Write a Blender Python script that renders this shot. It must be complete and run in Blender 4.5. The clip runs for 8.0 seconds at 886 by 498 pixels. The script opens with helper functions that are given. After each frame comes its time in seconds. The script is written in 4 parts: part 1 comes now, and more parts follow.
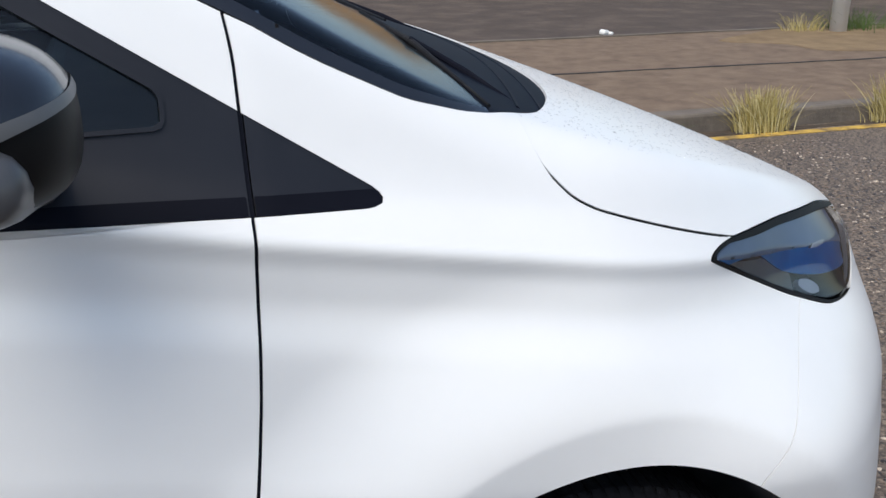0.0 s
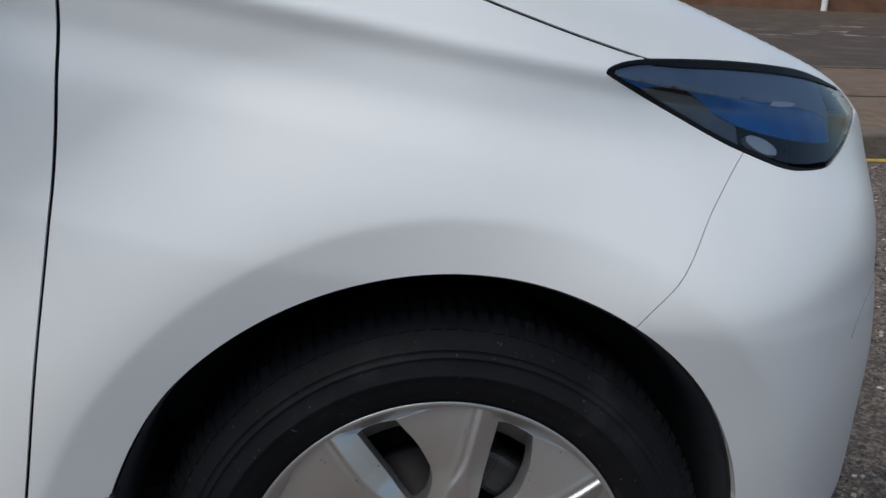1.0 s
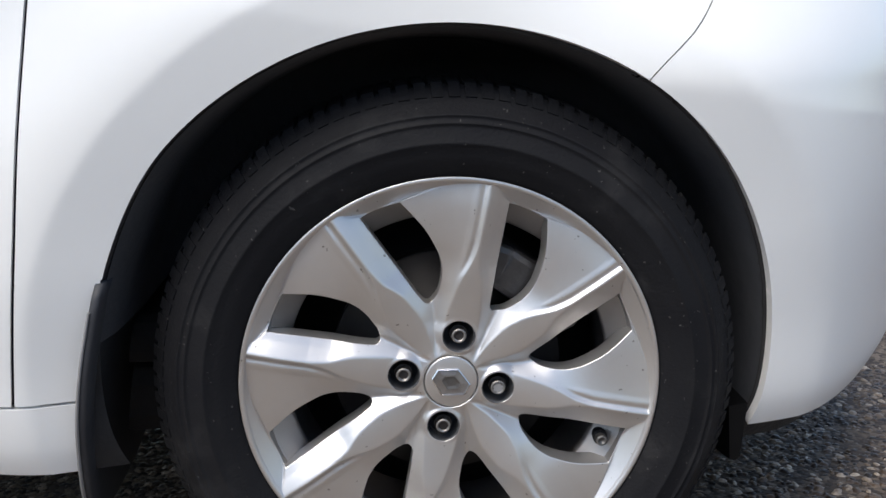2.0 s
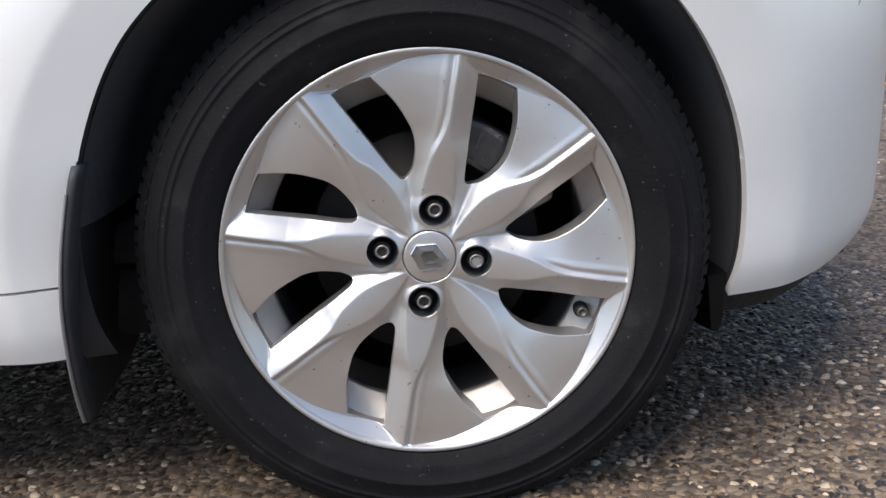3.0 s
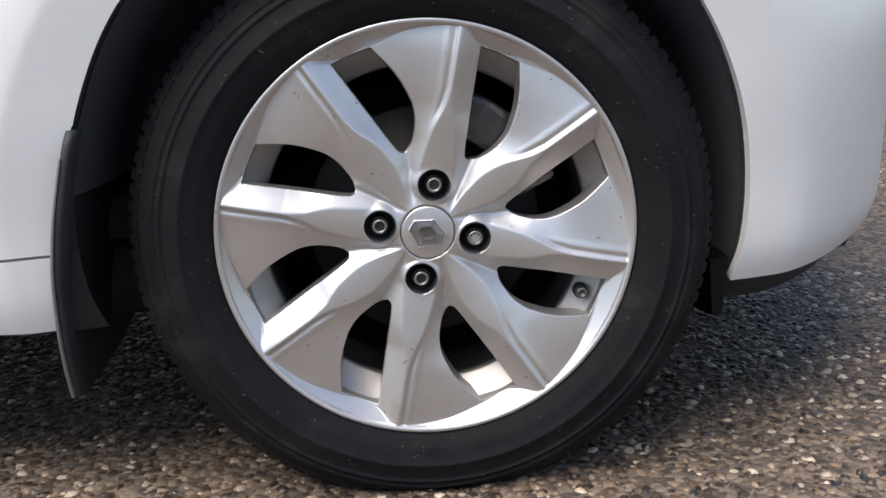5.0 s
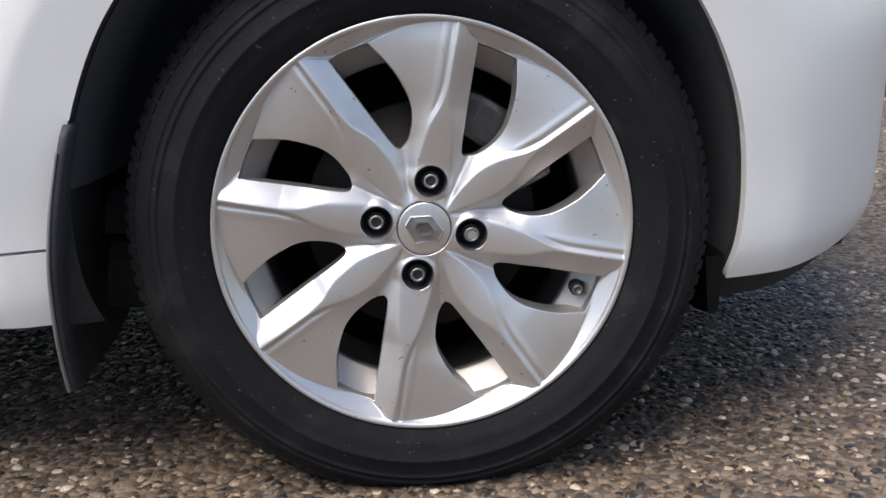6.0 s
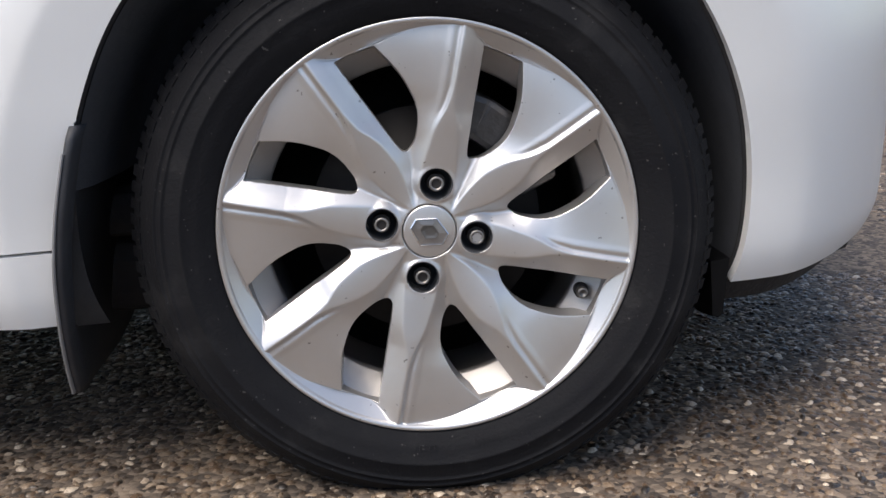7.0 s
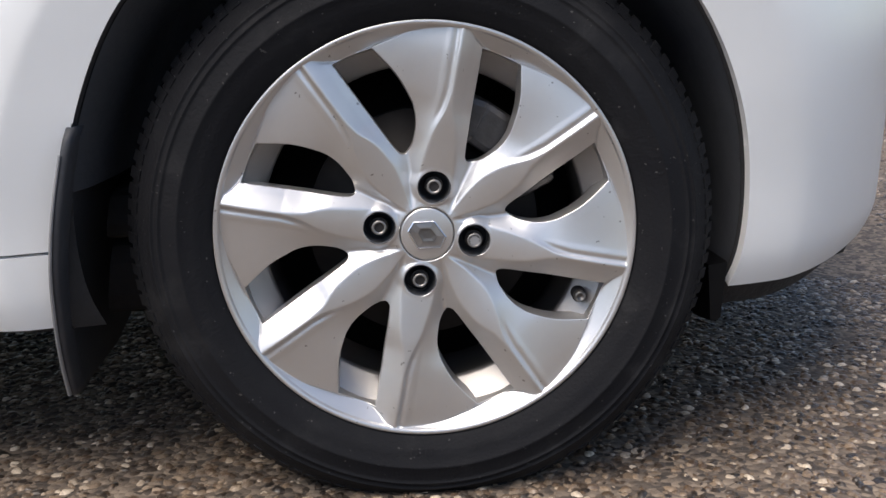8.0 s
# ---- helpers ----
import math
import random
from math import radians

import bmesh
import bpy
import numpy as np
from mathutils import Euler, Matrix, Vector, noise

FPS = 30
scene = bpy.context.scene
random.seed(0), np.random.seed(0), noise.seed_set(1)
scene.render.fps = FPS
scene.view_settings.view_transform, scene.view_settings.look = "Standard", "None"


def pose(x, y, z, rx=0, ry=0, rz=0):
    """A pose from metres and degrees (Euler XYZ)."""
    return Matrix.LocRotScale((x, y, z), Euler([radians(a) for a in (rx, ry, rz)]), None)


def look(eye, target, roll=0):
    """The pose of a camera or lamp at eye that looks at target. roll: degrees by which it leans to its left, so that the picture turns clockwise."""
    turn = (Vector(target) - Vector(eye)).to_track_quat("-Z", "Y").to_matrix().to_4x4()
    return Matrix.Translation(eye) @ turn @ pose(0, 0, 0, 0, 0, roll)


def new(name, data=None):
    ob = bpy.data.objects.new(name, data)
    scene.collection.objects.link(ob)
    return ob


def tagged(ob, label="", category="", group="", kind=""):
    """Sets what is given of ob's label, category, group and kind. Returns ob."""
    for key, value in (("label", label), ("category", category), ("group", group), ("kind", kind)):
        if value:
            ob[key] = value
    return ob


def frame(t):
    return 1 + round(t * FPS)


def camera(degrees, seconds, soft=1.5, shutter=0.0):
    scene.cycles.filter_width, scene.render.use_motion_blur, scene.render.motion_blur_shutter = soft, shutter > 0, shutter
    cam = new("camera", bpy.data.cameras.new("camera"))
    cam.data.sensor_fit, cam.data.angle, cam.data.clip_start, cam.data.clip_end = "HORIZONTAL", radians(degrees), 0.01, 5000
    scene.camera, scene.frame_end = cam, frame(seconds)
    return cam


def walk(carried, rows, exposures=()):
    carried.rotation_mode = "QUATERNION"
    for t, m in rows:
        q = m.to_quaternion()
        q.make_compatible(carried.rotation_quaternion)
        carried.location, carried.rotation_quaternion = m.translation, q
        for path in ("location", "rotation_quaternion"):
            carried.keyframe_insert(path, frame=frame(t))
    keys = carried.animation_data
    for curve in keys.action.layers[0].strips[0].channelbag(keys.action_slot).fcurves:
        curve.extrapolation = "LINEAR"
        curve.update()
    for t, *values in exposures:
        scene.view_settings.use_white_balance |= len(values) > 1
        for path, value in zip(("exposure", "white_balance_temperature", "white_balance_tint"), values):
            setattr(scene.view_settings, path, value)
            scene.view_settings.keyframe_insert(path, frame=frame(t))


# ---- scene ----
cam = camera(48.07, 8.0)
PATH = [
    (0, (-0.4823, -0.8738, 1.2627), (0.1164, 0.9184, 0.6071), -0.02),
    (0.2, (-0.3970, -0.8734, 1.2369), (0.2256, 0.9114, 0.6031), 0.55),
    (0.3, (-0.3565, -0.8824, 1.2213), (0.2543, 0.9057, 0.6002), 0.86),
    (0.5, (-0.2644, -0.9308, 1.1878), (0.2114, 0.9159, 0.5809), 1.53),
    (0.8, (-0.1591, -0.9710, 1.0595), (0.1218, 0.9268, 0.5217), 2.14),
    (1, (-0.1131, -0.9661, 0.9800), (0.0997, 0.9328, 0.4080), 1.87),
    (1.2, (-0.0877, -0.9535, 0.8800), (0.1033, 0.9581, 0.3239), 0.58),
    (1.5, (-0.0972, -0.9698, 0.7335), (0.0983, 0.9702, 0.2886), -0.23),
    (1.7, (-0.0905, -0.9761, 0.7067), (0.0704, 0.9661, 0.2574), -0.22),
    (2.8, (-0.0488, -1.0297, 0.5769), (0.0646, 0.9128, 0.1144), -3.14),
    (3, (-0.0483, -1.0285, 0.5668), (0.0696, 0.9065, 0.0748), -3.61),
    (3.5, (-0.0447, -1.0313, 0.5390), (0.0685, 0.9049, 0.0508), -4.41),
    (4, (-0.0512, -1.0349, 0.5285), (0.0474, 0.9086, 0.0666), -2.91),
    (4.5, (-0.0491, -1.0229, 0.5232), (0.0631, 0.9209, 0.0658), -2.84),
    (5.8, (-0.0494, -1.0248, 0.5196), (0.0830, 0.9164, 0.0556), -2.30),
    (6, (-0.0494, -1.0248, 0.5193), (0.0790, 0.9164, 0.0552), -2.26),
    (6.5, (-0.0508, -1.0242, 0.5186), (0.0812, 0.9171, 0.0559), -2.21),
    (7, (-0.0538, -1.0248, 0.5183), (0.0727, 0.9183, 0.0617), -2.09),
    (7.5, (-0.0535, -1.0245, 0.5205), (0.0735, 0.9185, 0.0640), -1.93),
    (8, (-0.0530, -1.0232, 0.5180), (0.0775, 0.9209, 0.0670), -1.84),
]
EXPOSURES = [(0, 0.53, 6480, 8), (0.2, 0.28, 6450, 7), (0.5, 0.09, 6400, 6), (1.0, -0.13, 6340, 6), (1.5, 0.50, 6470, 7), (2.8, 0.93, 6730, 10), (8, 0.86, 6760, 11)]
walk(cam, [(t, look(eye, target, roll)) for t, eye, target, roll in PATH], EXPOSURES)

# ---- world and light ----
world = bpy.data.worlds.new("sky")
scene.world = world
world.use_nodes = True
wn, wl = world.node_tree.nodes, world.node_tree.links
sky = wn.new("ShaderNodeTexSky")
sky.sky_type, sky.sun_disc = "NISHITA", False
sky.sun_elevation, sky.sun_rotation = radians(59), radians(226)
sky.air_density, sky.dust_density, sky.ozone_density = 1.0, 1.6, 1.0
wn["Background"].inputs["Strength"].default_value = 0.12
wl.new(sky.outputs[0], wn["Background"].inputs["Color"])
sun = new("sun", bpy.data.lights.new("sun", "SUN"))
sun.data.energy, sun.data.angle, sun.data.color = 2.3, radians(46), (1.0, 0.93, 0.84)
sun.matrix_world = look((0, 0, 0), (0.37, 0.36, -0.86))


# ---- materials ----
def material(name, color=(0.5, 0.5, 0.5), rough=0.5, metal=0.0, coat=0.0, spec=0.5):
    m = bpy.data.materials.new(name)
    m.use_nodes = True
    b = m.node_tree.nodes["Principled BSDF"]
    b.inputs["Base Color"].default_value = (*color, 1)
    b.inputs["Roughness"].default_value = rough
    b.inputs["Metallic"].default_value = metal
    b.inputs["Coat Weight"].default_value = coat
    b.inputs["Coat Roughness"].default_value = 0.10
    b.inputs["Specular IOR Level"].default_value = spec
    return m


def node(m, kind, **values):
    n = m.node_tree.nodes.new(kind)
    for key, value in values.items():
        n.inputs[key].default_value = value
    return n


def wire(m, a, b):
    m.node_tree.links.new(a, b)


def coords(m):
    return node(m, "ShaderNodeTexCoord").outputs["Object"]


def ramp(m, fac, stops):
    r = node(m, "ShaderNodeValToRGB")
    while len(r.color_ramp.elements) < len(stops):
        r.color_ramp.elements.new(0.5)
    for e, (p, c) in zip(r.color_ramp.elements, stops):
        e.position, e.color = p, (*c, 1)
    wire(m, fac, r.inputs[0])
    return r.outputs[0]


def grained(name, stops, scale, rough=0.6, bump=0.0, bump_scale=None, metal=0.0, coat=0.0, detail=6.0, rough_var=0.0, spec=0.5):
    """A surface whose colour wanders between the stops, with fine relief."""
    m = material(name, stops[0][1], rough, metal, coat, spec)
    b = m.node_tree.nodes["Principled BSDF"]
    c = coords(m)
    n1 = node(m, "ShaderNodeTexNoise", Scale=scale, Detail=detail, Roughness=0.6)
    wire(m, c, n1.inputs["Vector"])
    wire(m, ramp(m, n1.outputs["Fac"], stops), b.inputs["Base Color"])
    n2 = node(m, "ShaderNodeTexNoise", Scale=bump_scale or scale * 6, Detail=4.0)
    wire(m, c, n2.inputs["Vector"])
    if bump:
        k = node(m, "ShaderNodeBump", Strength=1.0, Distance=bump)
        wire(m, n2.outputs["Fac"], k.inputs["Height"])
        wire(m, k.outputs[0], b.inputs["Normal"])
    if rough_var:
        r = node(m, "ShaderNodeMapRange")
        r.inputs["To Min"].default_value, r.inputs["To Max"].default_value = rough - rough_var, rough + rough_var
        wire(m, n1.outputs["Fac"], r.inputs["Value"])
        wire(m, r.outputs[0], b.inputs["Roughness"])
    return m


PAINT = grained("white_paint", [(0.25, (0.76, 0.77, 0.77)), (0.75, (0.81, 0.82, 0.82))], 3.0, 0.38, coat=0.55, rough_var=0.06)
PAINT.node_tree.nodes["Principled BSDF"].inputs["Coat Roughness"].default_value = 0.2
LINER = grained("black_underbody", [(0.3, (0.020, 0.020, 0.022)), (0.8, (0.038, 0.037, 0.037))], 14.0, 0.85, bump=0.002, spec=0.3)
TRIM = grained("black_gloss_trim", [(0.3, (0.009, 0.010, 0.014)), (0.8, (0.014, 0.015, 0.021))], 8.0, 0.36, spec=0.32, rough_var=0.08)
RUBBER = grained("tyre_rubber", [(0.3, (0.0085, 0.0088, 0.0108)), (0.54, (0.0110, 0.0113, 0.0130)), (0.64, (0.019, 0.019, 0.0205)), (0.8, (0.013, 0.013, 0.0145))], 13.0, 0.66, bump=0.0008, bump_scale=260, spec=0.11, rough_var=0.14, detail=9.0)


def flecked(m, color, scale, amount):
    """Scatter small specks of dirt or stone chips over a surface."""
    b = m.node_tree.nodes["Principled BSDF"]
    under = b.inputs["Base Color"].links[0].from_socket
    n = node(m, "ShaderNodeTexNoise", Scale=scale, Detail=1.0)
    wire(m, coords(m), n.inputs["Vector"])
    mix = node(m, "ShaderNodeMix")
    mix.data_type = "RGBA"
    mix.inputs["B"].default_value = (*color, 1)
    wire(m, under, mix.inputs["A"])
    wire(m, ramp(m, n.outputs["Fac"], [(amount, (0, 0, 0)), (amount + 0.03, (1, 1, 1))]), mix.inputs["Factor"])
    wire(m, mix.outputs["Result"], b.inputs["Base Color"])


flecked(RUBBER, (0.07, 0.068, 0.066), 210.0, 0.75)
# lining colour raised to stand in for veiling light in the dark arch
LINING = grained("lightened_arch_lining", [(0.3, (0.040, 0.044, 0.053)), (0.75, (0.068, 0.071, 0.079))], 9.0, 0.8, bump=0.0015, bump_scale=70, spec=0.3)
FLAP = grained("mud_flap_rubber", [(0.3, (0.030, 0.033, 0.040)), (0.75, (0.050, 0.052, 0.058))], 12.0, 0.6, bump=0.001, bump_scale=90, spec=0.4)
ALLOY = grained("silver_alloy", [(0.25, (0.56, 0.552, 0.548)), (0.8, (0.65, 0.642, 0.638))], 10.0, 0.36, bump=0.00012, bump_scale=900, metal=0.84, rough_var=0.06)
BARREL = grained("dull_barrel_alloy", [(0.3, (0.30, 0.29, 0.285)), (0.8, (0.40, 0.39, 0.385))], 9.0, 0.46, metal=0.85, rough_var=0.08)
SOCKET = grained("worn_bolt_steel", [(0.3, (0.16, 0.155, 0.15)), (0.8, (0.30, 0.29, 0.28))], 60.0, 0.4, metal=0.6)
flecked(ALLOY, (0.30, 0.29, 0.28), 170.0, 0.755)
STEEL = grained("dull_steel", [(0.3, (0.10, 0.10, 0.10)), (0.8, (0.22, 0.21, 0.20))], 30.0, 0.45, metal=0.8)
CAST = grained("cast_caliper", [(0.3, (0.030, 0.029, 0.030)), (0.8, (0.085, 0.082, 0.082))], 30.0, 0.4, metal=0.4, bump=0.0006)
PALEGREY = grained("pale_grey_plastic", [(0.3, (0.20, 0.20, 0.205)), (0.8, (0.27, 0.27, 0.275))], 12.0, 0.45)
BANDGREY = grained("mid_grey_plastic", [(0.3, (0.075, 0.078, 0.084)), (0.8, (0.115, 0.118, 0.124))], 12.0, 0.4)
# sky-reflection colour for the upper headlamp; the fin shares it
LAMPGREY = grained("blue_grey_sky_tone", [(0.3, (0.24, 0.30, 0.40)), (0.8, (0.36, 0.43, 0.54))], 9.0, 0.35, spec=0.6)
BLACK = grained("matt_black_plastic", [(0.3, (0.0035, 0.0035, 0.004)), (0.8, (0.007, 0.007, 0.0075))], 16.0, 0.5, spec=0.14)
INKY = grained("blue_black_moulding", [(0.3, (0.0035, 0.0042, 0.0085)), (0.8, (0.0055, 0.0065, 0.012))], 10.0, 0.55, spec=0.07)
RUST = grained("brake_metal", [(0.3, (0.018, 0.016, 0.016)), (0.8, (0.045, 0.040, 0.038))], 25.0, 0.55, metal=0.3)
GLOSS = grained("gloss_black_paint", [(0.3, (0.010, 0.012, 0.017)), (0.8, (0.014, 0.016, 0.022))], 8.0, 0.26, coat=0.35)
SILVERED = grained("silvered_plastic", [(0.3, (0.24, 0.24, 0.24)), (0.8, (0.36, 0.36, 0.355))], 20.0, 0.35)
POLISH = grained("bright_bowl_and_glint", [(0.3, (0.80, 0.81, 0.82)), (0.8, (0.88, 0.89, 0.90))], 20.0, 0.2)
SATIN = grained("satin_badge_metal", [(0.3, (0.20, 0.19, 0.19)), (0.8, (0.34, 0.33, 0.32))], 60.0, 0.34, metal=0.7, rough_var=0.08)
CHROME = material("chrome", (0.75, 0.75, 0.76), 0.12, 1.0)
BLUE = grained("blue_reflector", [(0.3, (0.018, 0.20, 0.60)), (0.75, (0.06, 0.42, 0.92))], 14.0, 0.3, metal=0.2, coat=0.5)
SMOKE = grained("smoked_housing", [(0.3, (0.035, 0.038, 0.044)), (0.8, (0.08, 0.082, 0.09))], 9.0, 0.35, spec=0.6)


def pane(name, tint, ior, rough=0.03):
    """A thin clear pane: what lies behind shows through, and it gleams at a flat angle."""
    m = material(name, tint, 0.02)
    t = m.node_tree
    out = [k for k in t.nodes if k.type == "OUTPUT_MATERIAL"][0]
    clear, gleam = t.nodes.new("ShaderNodeBsdfTransparent"), t.nodes.new("ShaderNodeBsdfGlossy")
    clear.inputs[0].default_value = (*tint, 1)
    gleam.inputs["Roughness"].default_value = rough
    fres, mix = t.nodes.new("ShaderNodeFresnel"), t.nodes.new("ShaderNodeMixShader")
    fres.inputs["IOR"].default_value = ior
    t.links.new(fres.outputs[0], mix.inputs[0])
    t.links.new(clear.outputs[0], mix.inputs[1])
    t.links.new(gleam.outputs[0], mix.inputs[2])
    t.links.new(mix.outputs[0], out.inputs["Surface"])
    return m


LENS = pane("lamp_lens", (0.95, 0.96, 0.97), 1.6)
DEW = pane("water", (0.99, 0.992, 0.995), 1.30, 0.10)
SCREEN = pane("tinted_glass", (0.34, 0.39, 0.40), 1.5, 0.13)


# ---- mesh helpers ----
def mesh_object(name, verts, faces, mat, parent=None, label="", smooth=True):
    me = bpy.data.meshes.new(name)
    me.from_pydata([tuple(map(float, v)) for v in verts], [], [tuple(map(int, f)) for f in faces])
    me.materials.append(mat)
    me.polygons.foreach_set("use_smooth", [smooth] * len(me.polygons))
    me.update()
    ob = new(name, me)
    ob.parent = parent
    if label:
        tagged(ob, label)
    return ob


def part(name, bm, mat, parent=None, label="", smooth=False):
    me = bpy.data.meshes.new(name)
    bmesh.ops.recalc_face_normals(bm, faces=bm.faces)
    bm.to_mesh(me)
    bm.free()
    me.materials.append(mat)
    me.polygons.foreach_set("use_smooth", [smooth] * len(me.polygons))
    ob = new(name, me)
    ob.parent = parent
    if label:
        tagged(ob, label)
    return ob


def thing(name, label, category, at=(0, 0, 0), group="", kind=""):
    return_ob = new(name)
    return_ob.location = at
    return tagged(return_ob, label, category, group, kind)


def box(bm, size, m, bevel=0.0, segments=2):
    made = bmesh.ops.create_cube(bm, size=1.0, matrix=m @ Matrix.Diagonal((*size, 1)))
    if bevel:
        edges = list({e for v in made["verts"] for e in v.link_edges})
        bmesh.ops.bevel(bm, geom=edges, offset=bevel, segments=segments, affect="EDGES", profile=0.5)
    return bm


def rod(bm, a, b, r1, r2=None, sides=12):
    a, b = Vector(a), Vector(b)
    m = Matrix.Translation((a + b) / 2) @ (b - a).to_track_quat("Z", "Y").to_matrix().to_4x4()
    bmesh.ops.create_cone(bm, cap_ends=True, segments=sides, radius1=r1, radius2=r1 if r2 is None else r2, depth=(b - a).length, matrix=m)
    return bm


def tube(bm, pts, radii, sides=8):
    """One closed tube along the points."""
    rings = []
    for k, p in enumerate(pts):
        d = (pts[min(k + 1, len(pts) - 1)] - pts[max(k - 1, 0)]).normalized()
        u = d.orthogonal().normalized() if k == 0 else (u - d * u.dot(d)).normalized()
        w = d.cross(u)
        rings.append([bm.verts.new(p + (u * math.cos(t) + w * math.sin(t)) * radii[k]) for t in (2 * math.pi * e / sides for e in range(sides))])
    for a, b in zip(rings, rings[1:]):
        for e in range(sides):
            bm.faces.new((a[e], a[(e + 1) % sides], b[(e + 1) % sides], b[e]))
    bm.faces.new(rings[0][::-1])
    bm.faces.new(rings[-1])


def lathe(profile, sides, centre, flat=None):
    """Turn a profile of (radius, y) about the axle through centre."""
    a = np.linspace(0, 2 * np.pi, sides, endpoint=False)
    p = np.array(profile)
    x = centre[0] + p[:, :1] * np.sin(a)[None]
    z = centre[2] + p[:, :1] * np.cos(a)[None]
    y = np.broadcast_to(centre[1] + p[:, 1:], x.shape)
    v = np.stack([x, y, z], -1).reshape(-1, 3)
    if flat is not None:
        v[:, 2] = np.maximum(v[:, 2], flat)
    i, j = np.meshgrid(np.arange(len(p) - 1), np.arange(sides), indexing="ij")
    k = (j + 1) % sides
    f = np.stack([i * sides + j, i * sides + k, (i + 1) * sides + k, (i + 1) * sides + j], -1).reshape(-1, 4)
    return v, f


def clip(v, f, value):
    """Keep the part of a triangle mesh where value(v) is above zero, cut clean along the edge."""
    d = value(v)
    d = np.where(np.abs(d) < 1e-7, 1e-7, d)
    inside = d[f] > 0
    n = inside.sum(1)
    keep = [f[n == 3]]
    verts, made = [v], {}
    count = len(v)
    extra = []

    def cut(a, b):
        nonlocal count
        key = (a, b) if a < b else (b, a)
        if key not in made:
            t = d[key[0]] / (d[key[0]] - d[key[1]])
            extra.append(v[key[0]] + t * (v[key[1]] - v[key[0]]))
            made[key] = count
            count += 1
        return made[key]

    out = []
    for row, ins in zip(f[(n == 1) | (n == 2)], inside[(n == 1) | (n == 2)]):
        s = int(np.argmax(ins)) if ins.sum() == 1 else int(np.argmin(ins))
        a, b, c = (int(row[(s + k) % 3]) for k in range(3))
        p, q = cut(a, b), cut(a, c)
        if ins.sum() == 1:
            out.append((a, p, q))
        else:
            out += [(p, b, c), (p, c, q)]
    if extra:
        verts.append(np.array(extra))
    if out:
        keep.append(np.array(out))
    v2, f2 = np.concatenate(verts), np.concatenate(keep).astype(int)
    used, inverse = np.unique(f2, return_inverse=True)
    return v2[used], inverse.reshape(-1, 3)


def normals(v, f):
    n = np.cross(v[f[:, 1]] - v[f[:, 0]], v[f[:, 2]] - v[f[:, 0]])
    out = np.zeros_like(v)
    for k in range(3):
        np.add.at(out, f[:, k], n)
    return out / np.maximum(np.linalg.norm(out, axis=1, keepdims=True), 1e-12)


def rim_wall(v, f, way, hem=0.0012, split=False):
    """Give a sheet thickness at its open edges: a small rounded hem, then walls that run along way."""
    e = np.concatenate([f[:, [0, 1]], f[:, [1, 2]], f[:, [2, 0]]])
    key = np.sort(e, 1)
    _, first, counts = np.unique(key, axis=0, return_index=True, return_counts=True)
    edge = e[first[counts == 1]]
    ids, inv = np.unique(edge, return_inverse=True)
    inv = inv.reshape(-1, 2)
    n0, m = len(v), len(ids)
    size = np.maximum(np.linalg.norm(way[ids], axis=1, keepdims=True), 1e-9)
    v2 = np.concatenate([v, v[ids] + way[ids] / size * np.minimum(hem, size * 0.5), v[ids] + way[ids]])
    a, b = inv[:, 0], inv[:, 1]
    ea, eb = edge[:, 0], edge[:, 1]
    if split:
        v2 = np.concatenate([v, v[ids], v[ids] + way[ids]])
        return v2, np.concatenate([f, np.stack([n0 + b, n0 + a, n0 + m + a], 1), np.stack([n0 + b, n0 + m + a, n0 + m + b], 1)])
    walls = np.concatenate([np.stack([eb, ea, n0 + a], 1), np.stack([eb, n0 + a, n0 + b], 1),
                            np.stack([n0 + b, n0 + a, n0 + m + a], 1), np.stack([n0 + b, n0 + m + a, n0 + m + b], 1)])
    return v2, np.concatenate([f, walls])


# ---- the car's skin: one smooth shape, from which each panel is cut ----
CL = 0.85          # the car's centre line, from the outer face of the wheels
ZW = 0.295         # height of the axle
ARCH = 0.371       # radius of the wheel arch


def curve(x, xs, ys):
    """A smooth curve through a few control values."""
    xs, ys = np.asarray(xs, float), np.asarray(ys, float)
    d = np.diff(ys) / np.diff(xs)
    s = d[1:] + d[:-1]
    m = np.r_[d[0], np.where(d[1:] * d[:-1] > 0, 2 * d[1:] * d[:-1] / np.where(s == 0, 1, s), 0), d[-1]]
    x = np.clip(np.asarray(x, float), xs[0], xs[-1])
    i = np.clip(np.searchsorted(xs, x) - 1, 0, len(xs) - 2)
    h = xs[i + 1] - xs[i]
    t = (x - xs[i]) / h
    return (ys[i] * (1 + 2 * t) * (1 - t) ** 2 + ys[i + 1] * t * t * (3 - 2 * t)
            + h * t * (1 - t) * (m[i] * (1 - t) - m[i + 1] * t))


def step(a, b, x):
    t = np.clip((x - a) / (b - a), 0, 1)
    return t * t * (3 - 2 * t)


